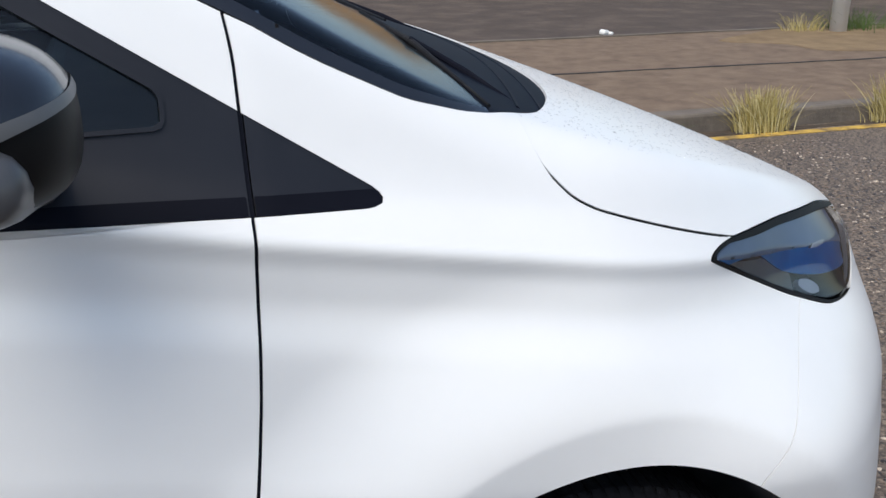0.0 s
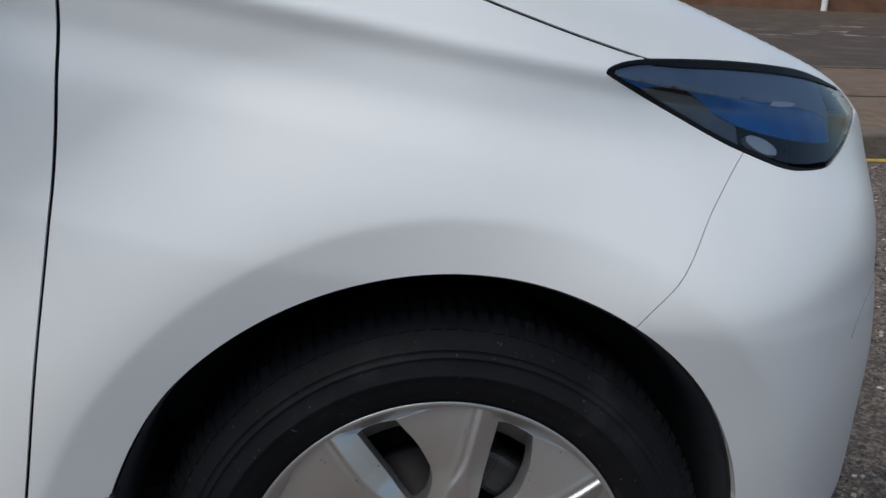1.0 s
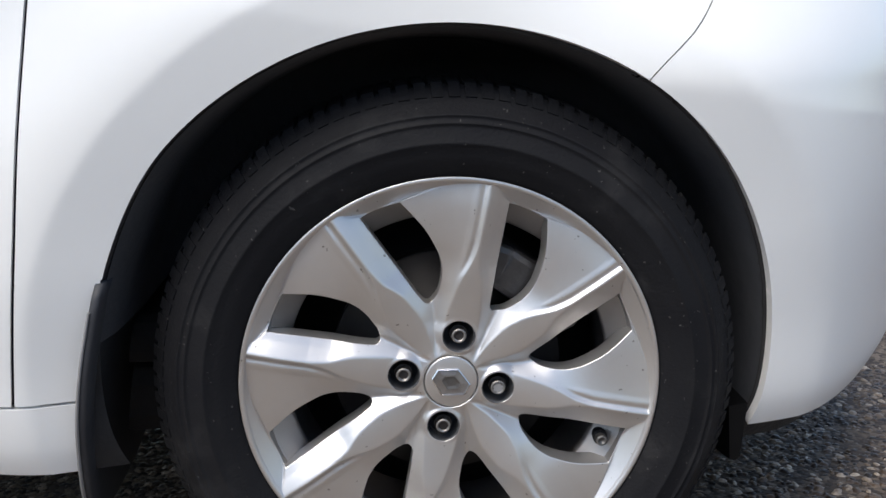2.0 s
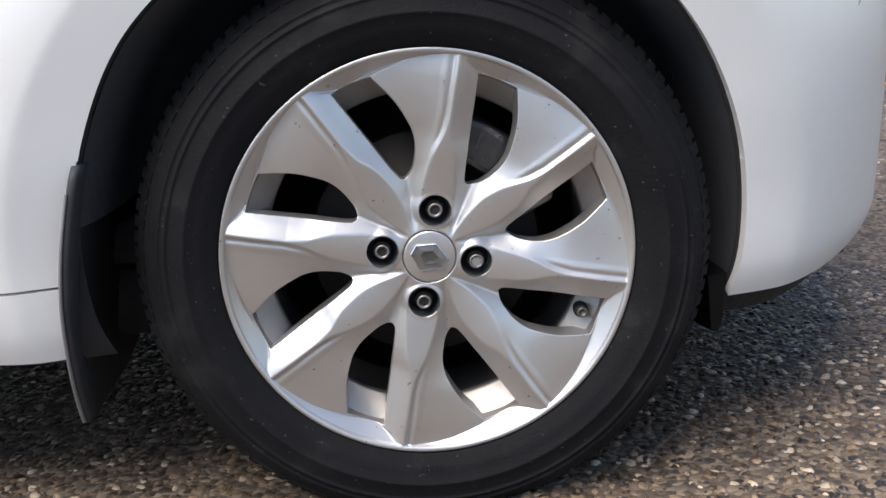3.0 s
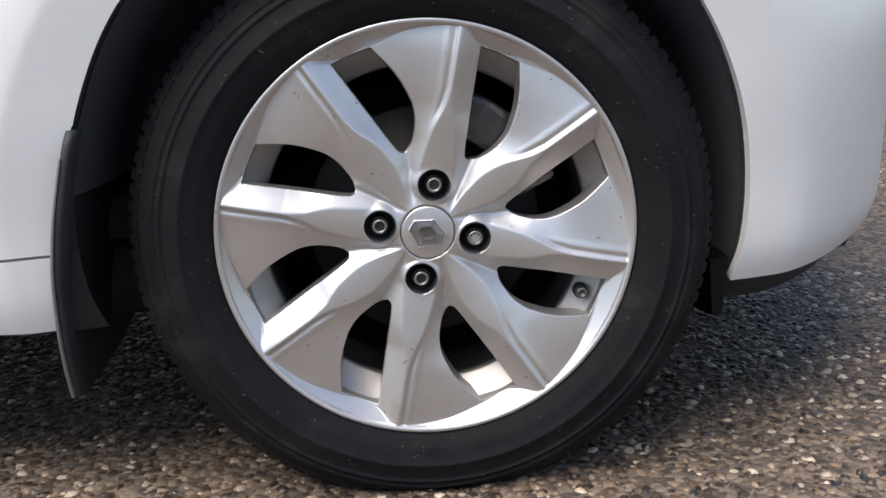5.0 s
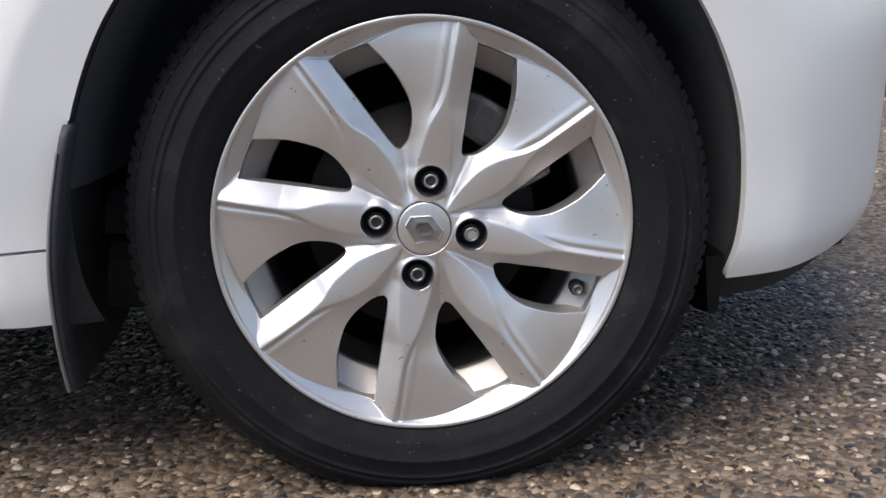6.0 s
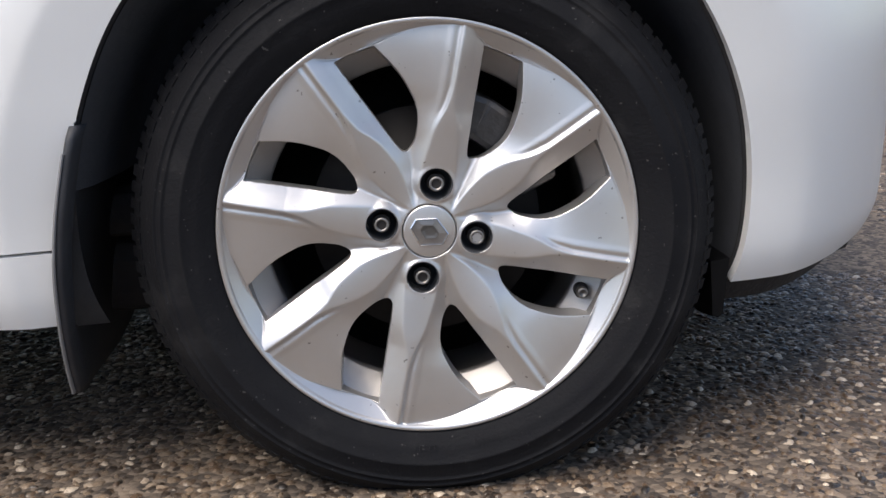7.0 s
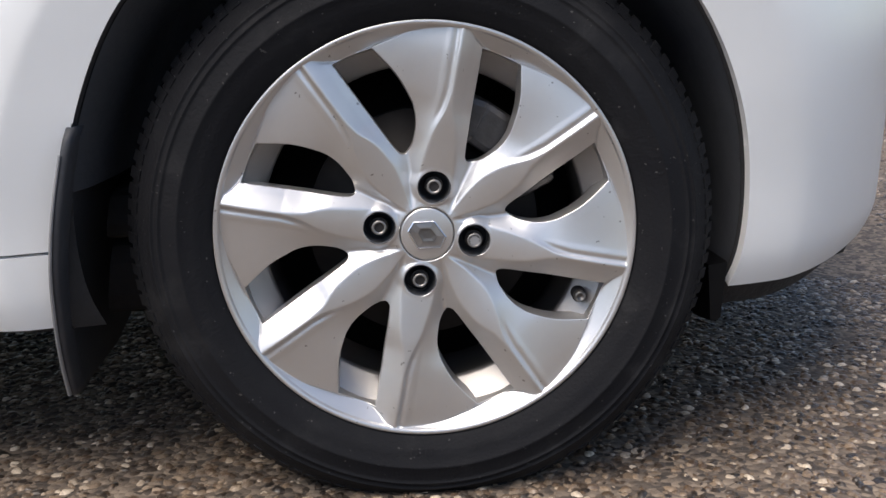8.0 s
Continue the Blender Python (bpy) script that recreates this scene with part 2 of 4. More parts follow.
def side(x, y, z):
    """Below zero inside the flanks, the nose and the tail."""
    s = z - (0.865 + (0.185 - x) * 0.19)
    low = curve(z, [0.12, 0.18, 0.25, 0.33, 0.45, 0.6, 0.7], [0.12, 0.06, 0.025, 0.012, -0.004, -0.012, -0.012])
    high = curve(s, [-0.25, -0.12, -0.06, -0.03, -0.006, 0.006, 0.05, 0.12, 0.25, 0.45, 0.7],
                 [-0.012, 0.001, 0.0138, 0.0138, 0.0090, 0.0165, 0.046, 0.073, 0.118, 0.20, 0.34])
    off = np.where(s > -0.25, high, low)
    for axle in (0.0, -2.588):
        r = np.hypot(x - axle, z - ZW)
        off = off - 0.034 * step(0.62, 0.435, r) + 0.23 * np.clip(0.432 - r, 0, 0.08)
    # the flank draws in towards the headlamp
    off = off + curve(x, [-0.35, 0.0, 0.185, 0.24, 0.38, 0.6], [0, 0.026, 0.074, 0.090, 0.117, 0.12]) * step(0.60, 0.84, z)
    w = CL - off
    a = curve(z, [0.15, 0.25, 0.45, 0.6, 0.72, 0.85, 1.0], [0.63, 0.674, 0.675, 0.656, 0.653, 0.640, 0.53])
    n = curve(z, [0.2, 0.6, 0.75, 0.9], [2.3, 2.3, 2.2, 2.1])
    u = np.clip(x - 0.10, 0, None) / a + np.clip(-2.5 - x, 0, None) / (0.78 - 0.35 * step(0.9, 1.5, z))
    v = np.abs(y - CL) / w
    return ((u ** n + v ** n) ** (1 / n) - 1) * 0.8


def top_height(x, y):
    h = curve(x, [-3.3, -3.1, -2.6, -1.9, -1.3, -0.8, -0.45, -0.2, -0.1, 0.1, 0.45, 0.7, 0.85],
              [1.0, 1.25, 1.46, 1.53, 1.56, 1.475, 1.30, 1.158, 1.108, 1.036, 0.90, 0.785, 0.68])
    return h - 0.07 * (np.abs(y - CL) / 0.8) ** 2.8


def skin(x, y, z):
    f, g = side(x, y, z), (z - top_height(x, y)) * 0.9
    k = 0.05
    h = np.clip(k - np.abs(f - g), 0, None) / k
    return np.maximum(f, g) + h * h * k / 4


def skin_mesh():
    """The half of the skin towards the street, as a fine triangle mesh."""
    xs = np.r_[np.linspace(-3.3, -0.75, 70)[:-1], np.linspace(-0.75, 0.1, 126)]
    th = np.radians(np.linspace(0, 90, 100)[1:])
    ph = np.radians(np.r_[np.linspace(-48, 42, 240)[:-1], np.linspace(42, 90, 70)])
    ox = np.r_[xs, np.full(len(th), 0.1)][:, None]
    turn = np.r_[np.zeros(len(xs)), th][:, None]
    d = np.stack([np.cos(ph) * np.sin(turn), -np.cos(ph) * np.cos(turn), np.sin(ph) + 0 * turn], -1)
    o = np.stack([ox + 0 * ph, CL + 0 * ox + 0 * ph, 0.6 + 0 * ox + 0 * ph], -1)
    lo, hi = np.zeros(d.shape[:2]), np.full(d.shape[:2], 1.4)
    for _ in range(30):
        mid = (lo + hi) / 2
        p = o + d * mid[..., None]
        out = skin(p[..., 0], p[..., 1], p[..., 2]) > 0
        hi, lo = np.where(out, mid, hi), np.where(out, lo, mid)
    v = (o + d * lo[..., None]).reshape(-1, 3)
    rows, cols = d.shape[:2]
    i, j = np.meshgrid(np.arange(rows - 1), np.arange(cols - 1), indexing="ij")
    a, b, c, e = i * cols + j, (i + 1) * cols + j, (i + 1) * cols + j + 1, i * cols + j + 1
    f = np.concatenate([np.stack([a, b, c], -1).reshape(-1, 3), np.stack([a, c, e], -1).reshape(-1, 3)])
    area = np.linalg.norm(np.cross(v[f[:, 1]] - v[f[:, 0]], v[f[:, 2]] - v[f[:, 0]]), axis=1)
    return v, f[area > 1e-10]


SKIN_V, SKIN_F = skin_mesh()


def arch_radius(a):
    return curve(a, [-180, -90, -65, -45, -22, 0, 30, 48, 68, 90, 180], [0.366, 0.366, 0.372, 0.380, 0.378, 0.3755, 0.373, 0.3695, 0.3645, 0.3625, 0.3625])


def arch(v, axle=0.0, grow=0.0):
    """Above zero outside the wheel arch, which is a little wider behind than in front."""
    dx, dz = v[:, 0] - axle, v[:, 2] - ZW
    a = np.degrees(np.arctan2(dx, dz))
    return np.hypot(dx, dz) - arch_radius(a) - grow


def flap_line(z):
    """The outer edge of the mud flap, behind which the wing and the sill begin."""
    return curve(z, [0.11, 0.21, 0.29, 0.36, 0.424], [-0.408, -0.3925, -0.3795, -0.364, -0.348])


# the lines along which the panels meet, seen from the side
def door_line(z):
    return curve(z, [0.2, 0.35, 0.477, 0.63, 0.713, 0.76, 0.818, 0.926, 0.986, 1.112, 1.18], [-0.462, -0.440, -0.4195, -0.3985, -0.3875, -0.3815, -0.376, -0.3707, -0.370, -0.371, -0.378])


def bumper_line(z):
    return curve(z, [0.5, 0.615, 0.661, 0.713, 0.764, 0.84], [0.11, 0.200, 0.2475, 0.295, 0.367, 0.47])


def bonnet_side(z):
    return curve(z, [0.862, 0.872, 0.884, 0.896, 0.908, 0.920, 0.932, 0.946, 0.964, 1.0, 1.03, 1.1], [0.264, 0.231, 0.191, 0.152, 0.115, 0.0795, 0.045, 0.009, -0.020, -0.049, -0.058, -0.062])


def bonnet_front(x):
    return curve(x, [0.10, 0.18, 0.23, 0.33, 0.47, 0.582, 0.68, 0.75], [0.877, 0.873, 0.8715, 0.8655, 0.848, 0.815, 0.77, 0.73])


def lamp_top(x):
    drop = curve(x, [0.10, 0.160, 0.178, 0.200, 0.225, 0.26], [0.05, 0.018, 0.0075, 0.002, 0.0, 0.0])
    return bonnet_front(x) - drop


def lamp_low(x):
    return curve(x, [0.12, 0.178, 0.267, 0.364, 0.45, 0.505, 0.55, 0.62], [0.892, 0.8585, 0.8115, 0.765, 0.737, 0.733, 0.745, 0.778])


def trim_top(x):
    return 1.019 - (x + 0.279) * 0.642


def trim_low(x):
    return curve(x, [-1.0, -0.577, -0.37, -0.273, -0.2], [1.008, 0.998, 0.986, 0.980, 0.976])


GAP = 0.0018


def bonnet_gap(z):
    """Half the width of the seam beside the bonnet, as an even gap along its slanting line."""
    slope = (bonnet_side(z + 0.002) - bonnet_side(z - 0.002)) / 0.004
    return (0.0001 + 0.0014 * step(1.004, 0.975, z)) * np.sqrt(1 + slope * slope)


def panel(name, cuts, mat, parent, label="", lift=0.0, thick=0.012, both=True):
    """A body panel: the skin cut along the given lines, with turned-in edges; and its like on the far flank."""
    v, f = SKIN_V, SKIN_F
    for cut in cuts:
        v, f = clip(v, f, cut)
    n = normals(v, f)
    if np.sum(n[:, 1]) > 0:
        n = -n
    v = v + n * lift
    v2, f2 = rim_wall(v, f, -n * thick, split=True)
    made = [mesh_object(name, v2, f2, mat, parent, label)]
    if both:
        w = v2 * (1, -1, 1) + (0, 2 * CL, 0)
        made.append(mesh_object(name, w, f2[:, ::-1], mat, parent, label))
    return made


def above(line):
    return lambda v: v[:, 2] - line(v[:, 0]) - GAP


def below(line):
    return lambda v: line(v[:, 0]) - v[:, 2] - GAP


def ahead(line):
    return lambda v: v[:, 0] - line(v[:, 2]) - GAP


def behind(line):
    return lambda v: line(v[:, 2]) - v[:, 0] - GAP


def trim_inside(v, grow=0.0):
    """Above zero inside the black wedge under the windscreen pillar, with a rounded point."""
    a = (trim_top(v[:, 0]) - v[:, 2]) * 0.836
    b = v[:, 2] - trim_low(v[:, 0])
    r = 0.0215
    u, w = np.clip(r - a, 0, None), np.clip(r - b, 0, None)
    return np.minimum(np.where((a < r) & (b < r), r - np.hypot(u, w), np.minimum(a, b)), 1.47 - v[:, 2]) + grow


def screen_inside(v, grow=0.0):
    """Above zero inside the windscreen and the scuttle under it."""
    x, z = v[:, 0], v[:, 2]
    edge = curve(x, [-0.95, -0.7, -0.378, -0.267, -0.21, -0.146, -0.105, -0.065, -0.02, 0.005, 0.03, 0.055, 0.09, 0.12],
                 [0.235, 0.165, 0.101, 0.095, 0.095, 0.104, 0.117, 0.140, 0.175, 0.21, 0.255, 0.31, 0.45, 0.85])
    return np.minimum(v[:, 1] - edge + grow, x + 0.80)


car = thing("car", "white five-door hatchback parked on coarse asphalt", "car")
BACK = -2.588


def lamp_inside(v, grow=0.0):
    """Above zero inside the headlamp's opening, a leaf with a rounded rear point."""
    a = lamp_top(v[:, 0]) - v[:, 2]
    b = (v[:, 2] - lamp_low(v[:, 0])) * 0.87
    r = 0.006
    q = np.hypot(np.clip(r - a, 0, None), np.clip(r - b, 0, None))
    m = np.where((a < r) & (b < r), r - q, np.minimum(a, b))
    return np.minimum(m, 0.40 - v[:, 1]) + grow


def no_lamps(v):
    return -lamp_inside(v) - 0.001


SILL = lambda v: v[:, 2] - 0.297 - GAP  # noqa: E731
panel("liner", [lambda v: arch(v, 0, -0.004), lambda v: arch(v, BACK, -0.004), lambda v: v[:, 2] - 0.2, lambda v: np.maximum(0.985 - v[:, 2], v[:, 0] + 0.40),
                lambda v: -screen_inside(v, 0.004), no_lamps], LINER, car, "black seam backing behind the panels", lift=-0.011, thick=0.002)
front_door = panel("front_door", [behind(door_line), SILL, lambda v: v[:, 0] + 1.42, lambda v: np.minimum(trim_low(v[:, 0]) - v[:, 2], 9.0)], PAINT, car, "white painted front door")
BEHIND_FLAP = lambda v: np.maximum(np.maximum(flap_line(v[:, 2]) - v[:, 0], v[:, 2] - 0.43), v[:, 0] + 0.2)  # noqa: E731
panel("fender", [ahead(door_line), SILL, lambda v: arch(v), BEHIND_FLAP, lambda v: bumper_line(v[:, 2]) - v[:, 0] - 0.001, lambda v: np.maximum(bonnet_side(v[:, 2]) - v[:, 0] - bonnet_gap(v[:, 2]), bonnet_front(v[:, 0]) - v[:, 2]),
                 no_lamps, lambda v: np.maximum(-trim_inside(v), 0.9 - v[:, 2]), lambda v: -screen_inside(v), lambda v: 0.5 - v[:, 1]], PAINT, car, "white painted front wing")
panel("bonnet", [lambda v: v[:, 0] - bonnet_side(v[:, 2]) - bonnet_gap(v[:, 2]), above(bonnet_front), lambda v: -screen_inside(v)], PAINT, car, "white bonnet wet with fine water droplets", both=True)
panel("bumper", [lambda v: v[:, 0] - bumper_line(v[:, 2]) - 0.001, lambda v: arch(v), lambda v: v[:, 2] - 0.205, below(bonnet_front), no_lamps], PAINT, car, "white painted front bumper")
panel("bumper_lip", [lambda v: v[:, 0] - 0.335, lambda v: 0.203 - v[:, 2], lambda v: v[:, 2] - 0.165], LINER, car, "black plastic lip below the bumper", lift=-0.012, thick=0.02)
panel("sill", [lambda v: v[:, 2] - 0.212, lambda v: 0.297 - v[:, 2] - GAP, lambda v: -v[:, 0] - 0.34, lambda v: v[:, 0] - BACK - 0.34, BEHIND_FLAP, lambda v: arch(v, BACK)], PAINT, car, "white painted sill")
# near-black strip fills the bonnet seam, in place of shade in the gap
panel("bonnet_seam_shade", [lambda v: v[:, 0] - bonnet_side(v[:, 2]) + 1.6 * bonnet_gap(v[:, 2]), lambda v: bonnet_side(v[:, 2]) + 1.6 * bonnet_gap(v[:, 2]) - v[:, 0], above(bonnet_front), lambda v: 0.992 - v[:, 2]], BLACK, car, "black strip standing for the shade in the bonnet seam", lift=-0.0022, thick=0.004)
# the door gap's shade, likewise put in as a dark strip
panel("door_seam_shade", [lambda v: v[:, 0] - door_line(v[:, 2]) + 1.6 * GAP, lambda v: door_line(v[:, 2]) + 1.6 * GAP - v[:, 0], lambda v: v[:, 2] - 0.3, lambda v: -screen_inside(v, 0.0)], INKY, car, "dark strip standing for the shade in the door seam", lift=-0.003, thick=0.004)
# the wedge's turned-down lower band: its shading is colour, not shape
panel("trim_shade_band", [lambda v: trim_inside(v, -0.0006), lambda v: trim_low(v[:, 0]) + 0.017 - v[:, 2], lambda v: np.abs(v[:, 0] - door_line(v[:, 2])) - 0.0042, lambda v: v[:, 0] + 1.19], INKY, car, "lower band of the black wedge, coloured darker for shade", lift=0.0006, thick=0.004)
panel("pillar_trim", [lambda v: trim_inside(v), lambda v: v[:, 0] - door_line(v[:, 2]) - 0.0038], TRIM, car, "black wedge trim on the front wing", lift=-0.001)


def side_glass(v):
    """Above zero inside the side windows."""
    x, z = v[:, 0], v[:, 2]
    a = (trim_top(x) - 0.035 - z) * 0.836
    b = z - 1.04
    c = 1.47 - z
    d = x + 2.30
    return np.minimum(np.minimum(a, b), np.minimum(c, d))


def quarter_pane(v, grow=0.0):
    """Above zero inside the small fixed pane in the black wedge, with rounded corners."""
    x, z = v[:, 0] + 0.0, v[:, 2]
    a = (trim_top(x) - 0.020 - z) * 0.836
    b = z - 1.066
    c = -0.439 - x
    r = 0.011
    m = np.minimum(np.minimum(a, b), c)
    u = np.clip(r - np.stack([a, b, c], -1), 0, None)
    return np.where(m < r, r - np.linalg.norm(u, axis=-1), m) + grow


panel("window_trim", [lambda v: np.minimum(trim_inside(v), v[:, 0] + 1.2), behind(door_line), lambda v: -quarter_pane(v)], TRIM, car, "black window surround on the door", lift=-0.001)
panel("window_seal", [lambda v: quarter_pane(v), lambda v: -quarter_pane(v, -0.0042), lambda v: v[:, 0] + 1.2], TRIM, car, "raised rubber seal round the small pane", lift=0.002, thick=0.010)
panel("quarter_window", [lambda v: quarter_pane(v, -0.0034), lambda v: v[:, 0] + 1.19], SCREEN, car, "fixed quarter window", lift=-0.006, thick=0.003)
panel("body_shell", [behind(lambda z: door_line(z)), lambda v: np.maximum(-trim_inside(v), -1.2 - v[:, 0]), lambda v: v[:, 2] - 0.99, lambda v: -screen_inside(v),
                     lambda v: np.maximum(-side_glass(v), v[:, 0] + 1.2)], PAINT, car, "white roof and windscreen pillars")
panel("rear_quarter", [lambda v: -1.4236 - v[:, 0], SILL, lambda v: arch(v, BACK), lambda v: 0.988 - v[:, 2]], PAINT, car, "white rear door and quarter")
panel("rear_window", [lambda v: side_glass(v), lambda v: -1.205 - v[:, 0]], SCREEN, car, "rear side window", lift=-0.004, thick=0.003)
panel("frit_band", [lambda v: v[:, 2] - 0.98, lambda v: screen_inside(v, -0.0015), lambda v: -screen_inside(v, -0.012), lambda v: -0.0955 - v[:, 0]], GLOSS, car, "black border of the windscreen", lift=-0.0015, thick=0.006)
panel("windscreen", [lambda v: v[:, 2] - 0.98, lambda v: screen_inside(v, -0.013), lambda v: -0.085 - v[:, 0]], SCREEN, car, "sloping windscreen", lift=-0.004, thick=0.004)
panel("scuttle", [lambda v: v[:, 2] - 0.98, lambda v: screen_inside(v, -0.0008), lambda v: v[:, 0] + 0.095], INKY, car, "black plastic scuttle below the windscreen", lift=-0.0035, thick=0.01)


# ---- wheels ----
def eased(d, w):
    """The part of d above zero, turning off softly over the width w."""
    return np.where(d > w, d, np.where(d < -w, 0, (d + w) ** 2 / (4 * w)))


def blade(u, v, bolted):
    """Height of one blade of the wheel over its own frame: u across, v outwards along the ridge.
    The four blades that carry a bolt begin as wide as its boss, the others in a rounded point."""
    if bolted:
        leaf_l = curve(v, [0.02, 0.045, 0.062, 0.080, 0.102, 0.116, 0.137, 0.155], [-0.0165, -0.0185, -0.0185, -0.0172, -0.0136, -0.0100, -0.0034, -0.0007])
        leaf_r = curve(v, [0.02, 0.045, 0.062, 0.080, 0.104, 0.118, 0.134, 0.155], [0.0165, 0.0175, 0.0170, 0.0158, 0.0130, 0.0094, 0.0037, 0.0009])
    else:
        leaf_l = curve(v, [0.02, 0.032, 0.042, 0.062, 0.085, 0.102, 0.116, 0.137, 0.155], [-0.001, -0.003, -0.0070, -0.0130, -0.0165, -0.0143, -0.0104, -0.0034, -0.0007])
        leaf_r = curve(v, [0.02, 0.032, 0.042, 0.060, 0.083, 0.106, 0.119, 0.134, 0.155], [0.001, 0.002, 0.0050, 0.0108, 0.0150, 0.0134, 0.0098, 0.0037, 0.0009])
    high = curve(v, [0.02, 0.05, 0.09, 0.125, 0.16, 0.19, 0.222], [-0.0135, -0.0116, -0.0068, -0.0022, 0.0014, 0.0024, 0.0006])
    soft = curve(v, [0.02, 0.06, 0.10, 0.13, 0.17, 0.22], [0.0012, 0.0018, 0.002, 0.0017, 0.0012, 0.001])
    right = eased(u - leaf_r, soft)
    left = eased(leaf_l - u, soft)
    across = u - 0.5 * (leaf_l + leaf_r)
    crown = 4.0 * np.clip(np.abs(across), 0, 0.016) ** 2
    steep = curve(v, [0.05, 0.13, 0.22], [0.86, 0.68, 0.50])
    fan = curve(v, [0.05, 0.08, 0.11, 0.15, 0.22], [1.1, 0.9, 0.50, 0.24, 0.17])
    bow = curve(v, [0.05, 0.1, 0.15, 0.22], [0.0, 3.0, 2.4, 1.0])
    sag = 0.0022 * np.exp(-((left - 0.004) / 0.003) ** 2) * step(0.11, 0.15, v)
    return high - steep * right - fan * left + bow * 0.0036 * (1 - np.exp(-(np.clip(left - 0.005, 0, None) / 0.06) ** 2)) - sag - crown - 0.0016 * step(0.0, 0.002, left) * step(0.10, 0.15, v)


def blended(a, b, w):
    """The higher of two surfaces, with a fillet of the width w where they meet."""
    m = np.clip(w - np.abs(a - b), 0, None) / w
    return np.maximum(a, b) + m * m * w / 4


TIP, NUT = radians(11.5), radians(10.35)


def rim_height(x, z):
    r, a = np.hypot(x, z), np.arctan2(x, z)
    h = None
    for k in range(8):
        b = a - np.pi / 4 * k
        b = (b + np.pi) % (2 * np.pi) - np.pi
        hk = np.where(np.abs(b) < np.radians(50), blade(r * np.sin(b), r * np.cos(b), k % 2 == 0), -0.2)
        if h is None:
            h = hk
        else:
            h = blended(h, hk, 0.006)
    # the hub falls away from the cap, and each bolt sits in a round boss
    h = blended(h, -0.0124 - 0.36 * np.clip(r - 0.031, 0, None) - 3.0 * np.clip(r - 0.031, 0, None) ** 2, 0.005)
    for k in range(4):
        g = NUT - TIP + k * np.pi / 2
        d = np.hypot(x - 0.0515 * np.sin(g), z - 0.0515 * np.cos(g))
        h = blended(h, -0.0108 - 1.1 * np.clip(d - 0.0190, 0, None), 0.0025)
    # the ring between the fans and the outer edge
    b = (a + np.radians(22.5)) % (np.pi / 4) - np.radians(22.5)
    b = np.degrees(np.where(b > np.radians(12), b - np.pi / 4, b))
    reach = curve(b, [-33, -27, -20, -12, -4, 1.0, 5.0, 8.0, 12.0], [0.2015, 0.203, 0.207, 0.2135, 0.217, 0.2185, 0.208, 0.203, 0.2015])
    ring = -0.0185 + 0.95 * np.clip(r - 0.2015, 0, None)
    t = step(reach - 0.0006, reach + 0.0018, r)
    h = h * (1 - t) + np.minimum(ring, 0.0) * t
    # rounded outer flange
    edge = 0.0016 - 150 * (r - 0.2212) ** 2
    return np.maximum(h, np.where(r > 0.2180, edge, -1))


def window_inside(x, z):
    """Above zero inside the eight openings between the blades."""
    r, a = np.hypot(x, z), np.arctan2(x, z)
    best = np.full(x.shape, -1.0)
    for k in range(8):
        b = a - np.pi / 4 * k
        b = (b + np.pi) % (2 * np.pi) - np.pi
        u, v = r * np.sin(b), r * np.cos(b)
        left = u - curve(v, [0.08, 0.10, 0.2], [0.0268, 0.0252, 0.0242])
        outer = 0.2025 - r
        right = curve(v, [0.075, 0.086, 0.094, 0.101, 0.112, 0.125, 0.152, 0.195], [0.024, 0.0425, 0.0515, 0.0580, 0.0650, 0.0695, 0.0722, 0.0665]) - u
        low = (v - 0.0815) * 0.9
        s = np.stack([left, right * 0.8, low], -1)
        rad = 0.0065
        m = s.min(-1)
        q = np.linalg.norm(np.clip(rad - s, 0, None), axis=-1)
        m = np.minimum(np.where(m < rad, rad - q, m), outer)
        best = np.maximum(best, np.where(np.abs(b) < np.radians(60), m, -1))
    return best


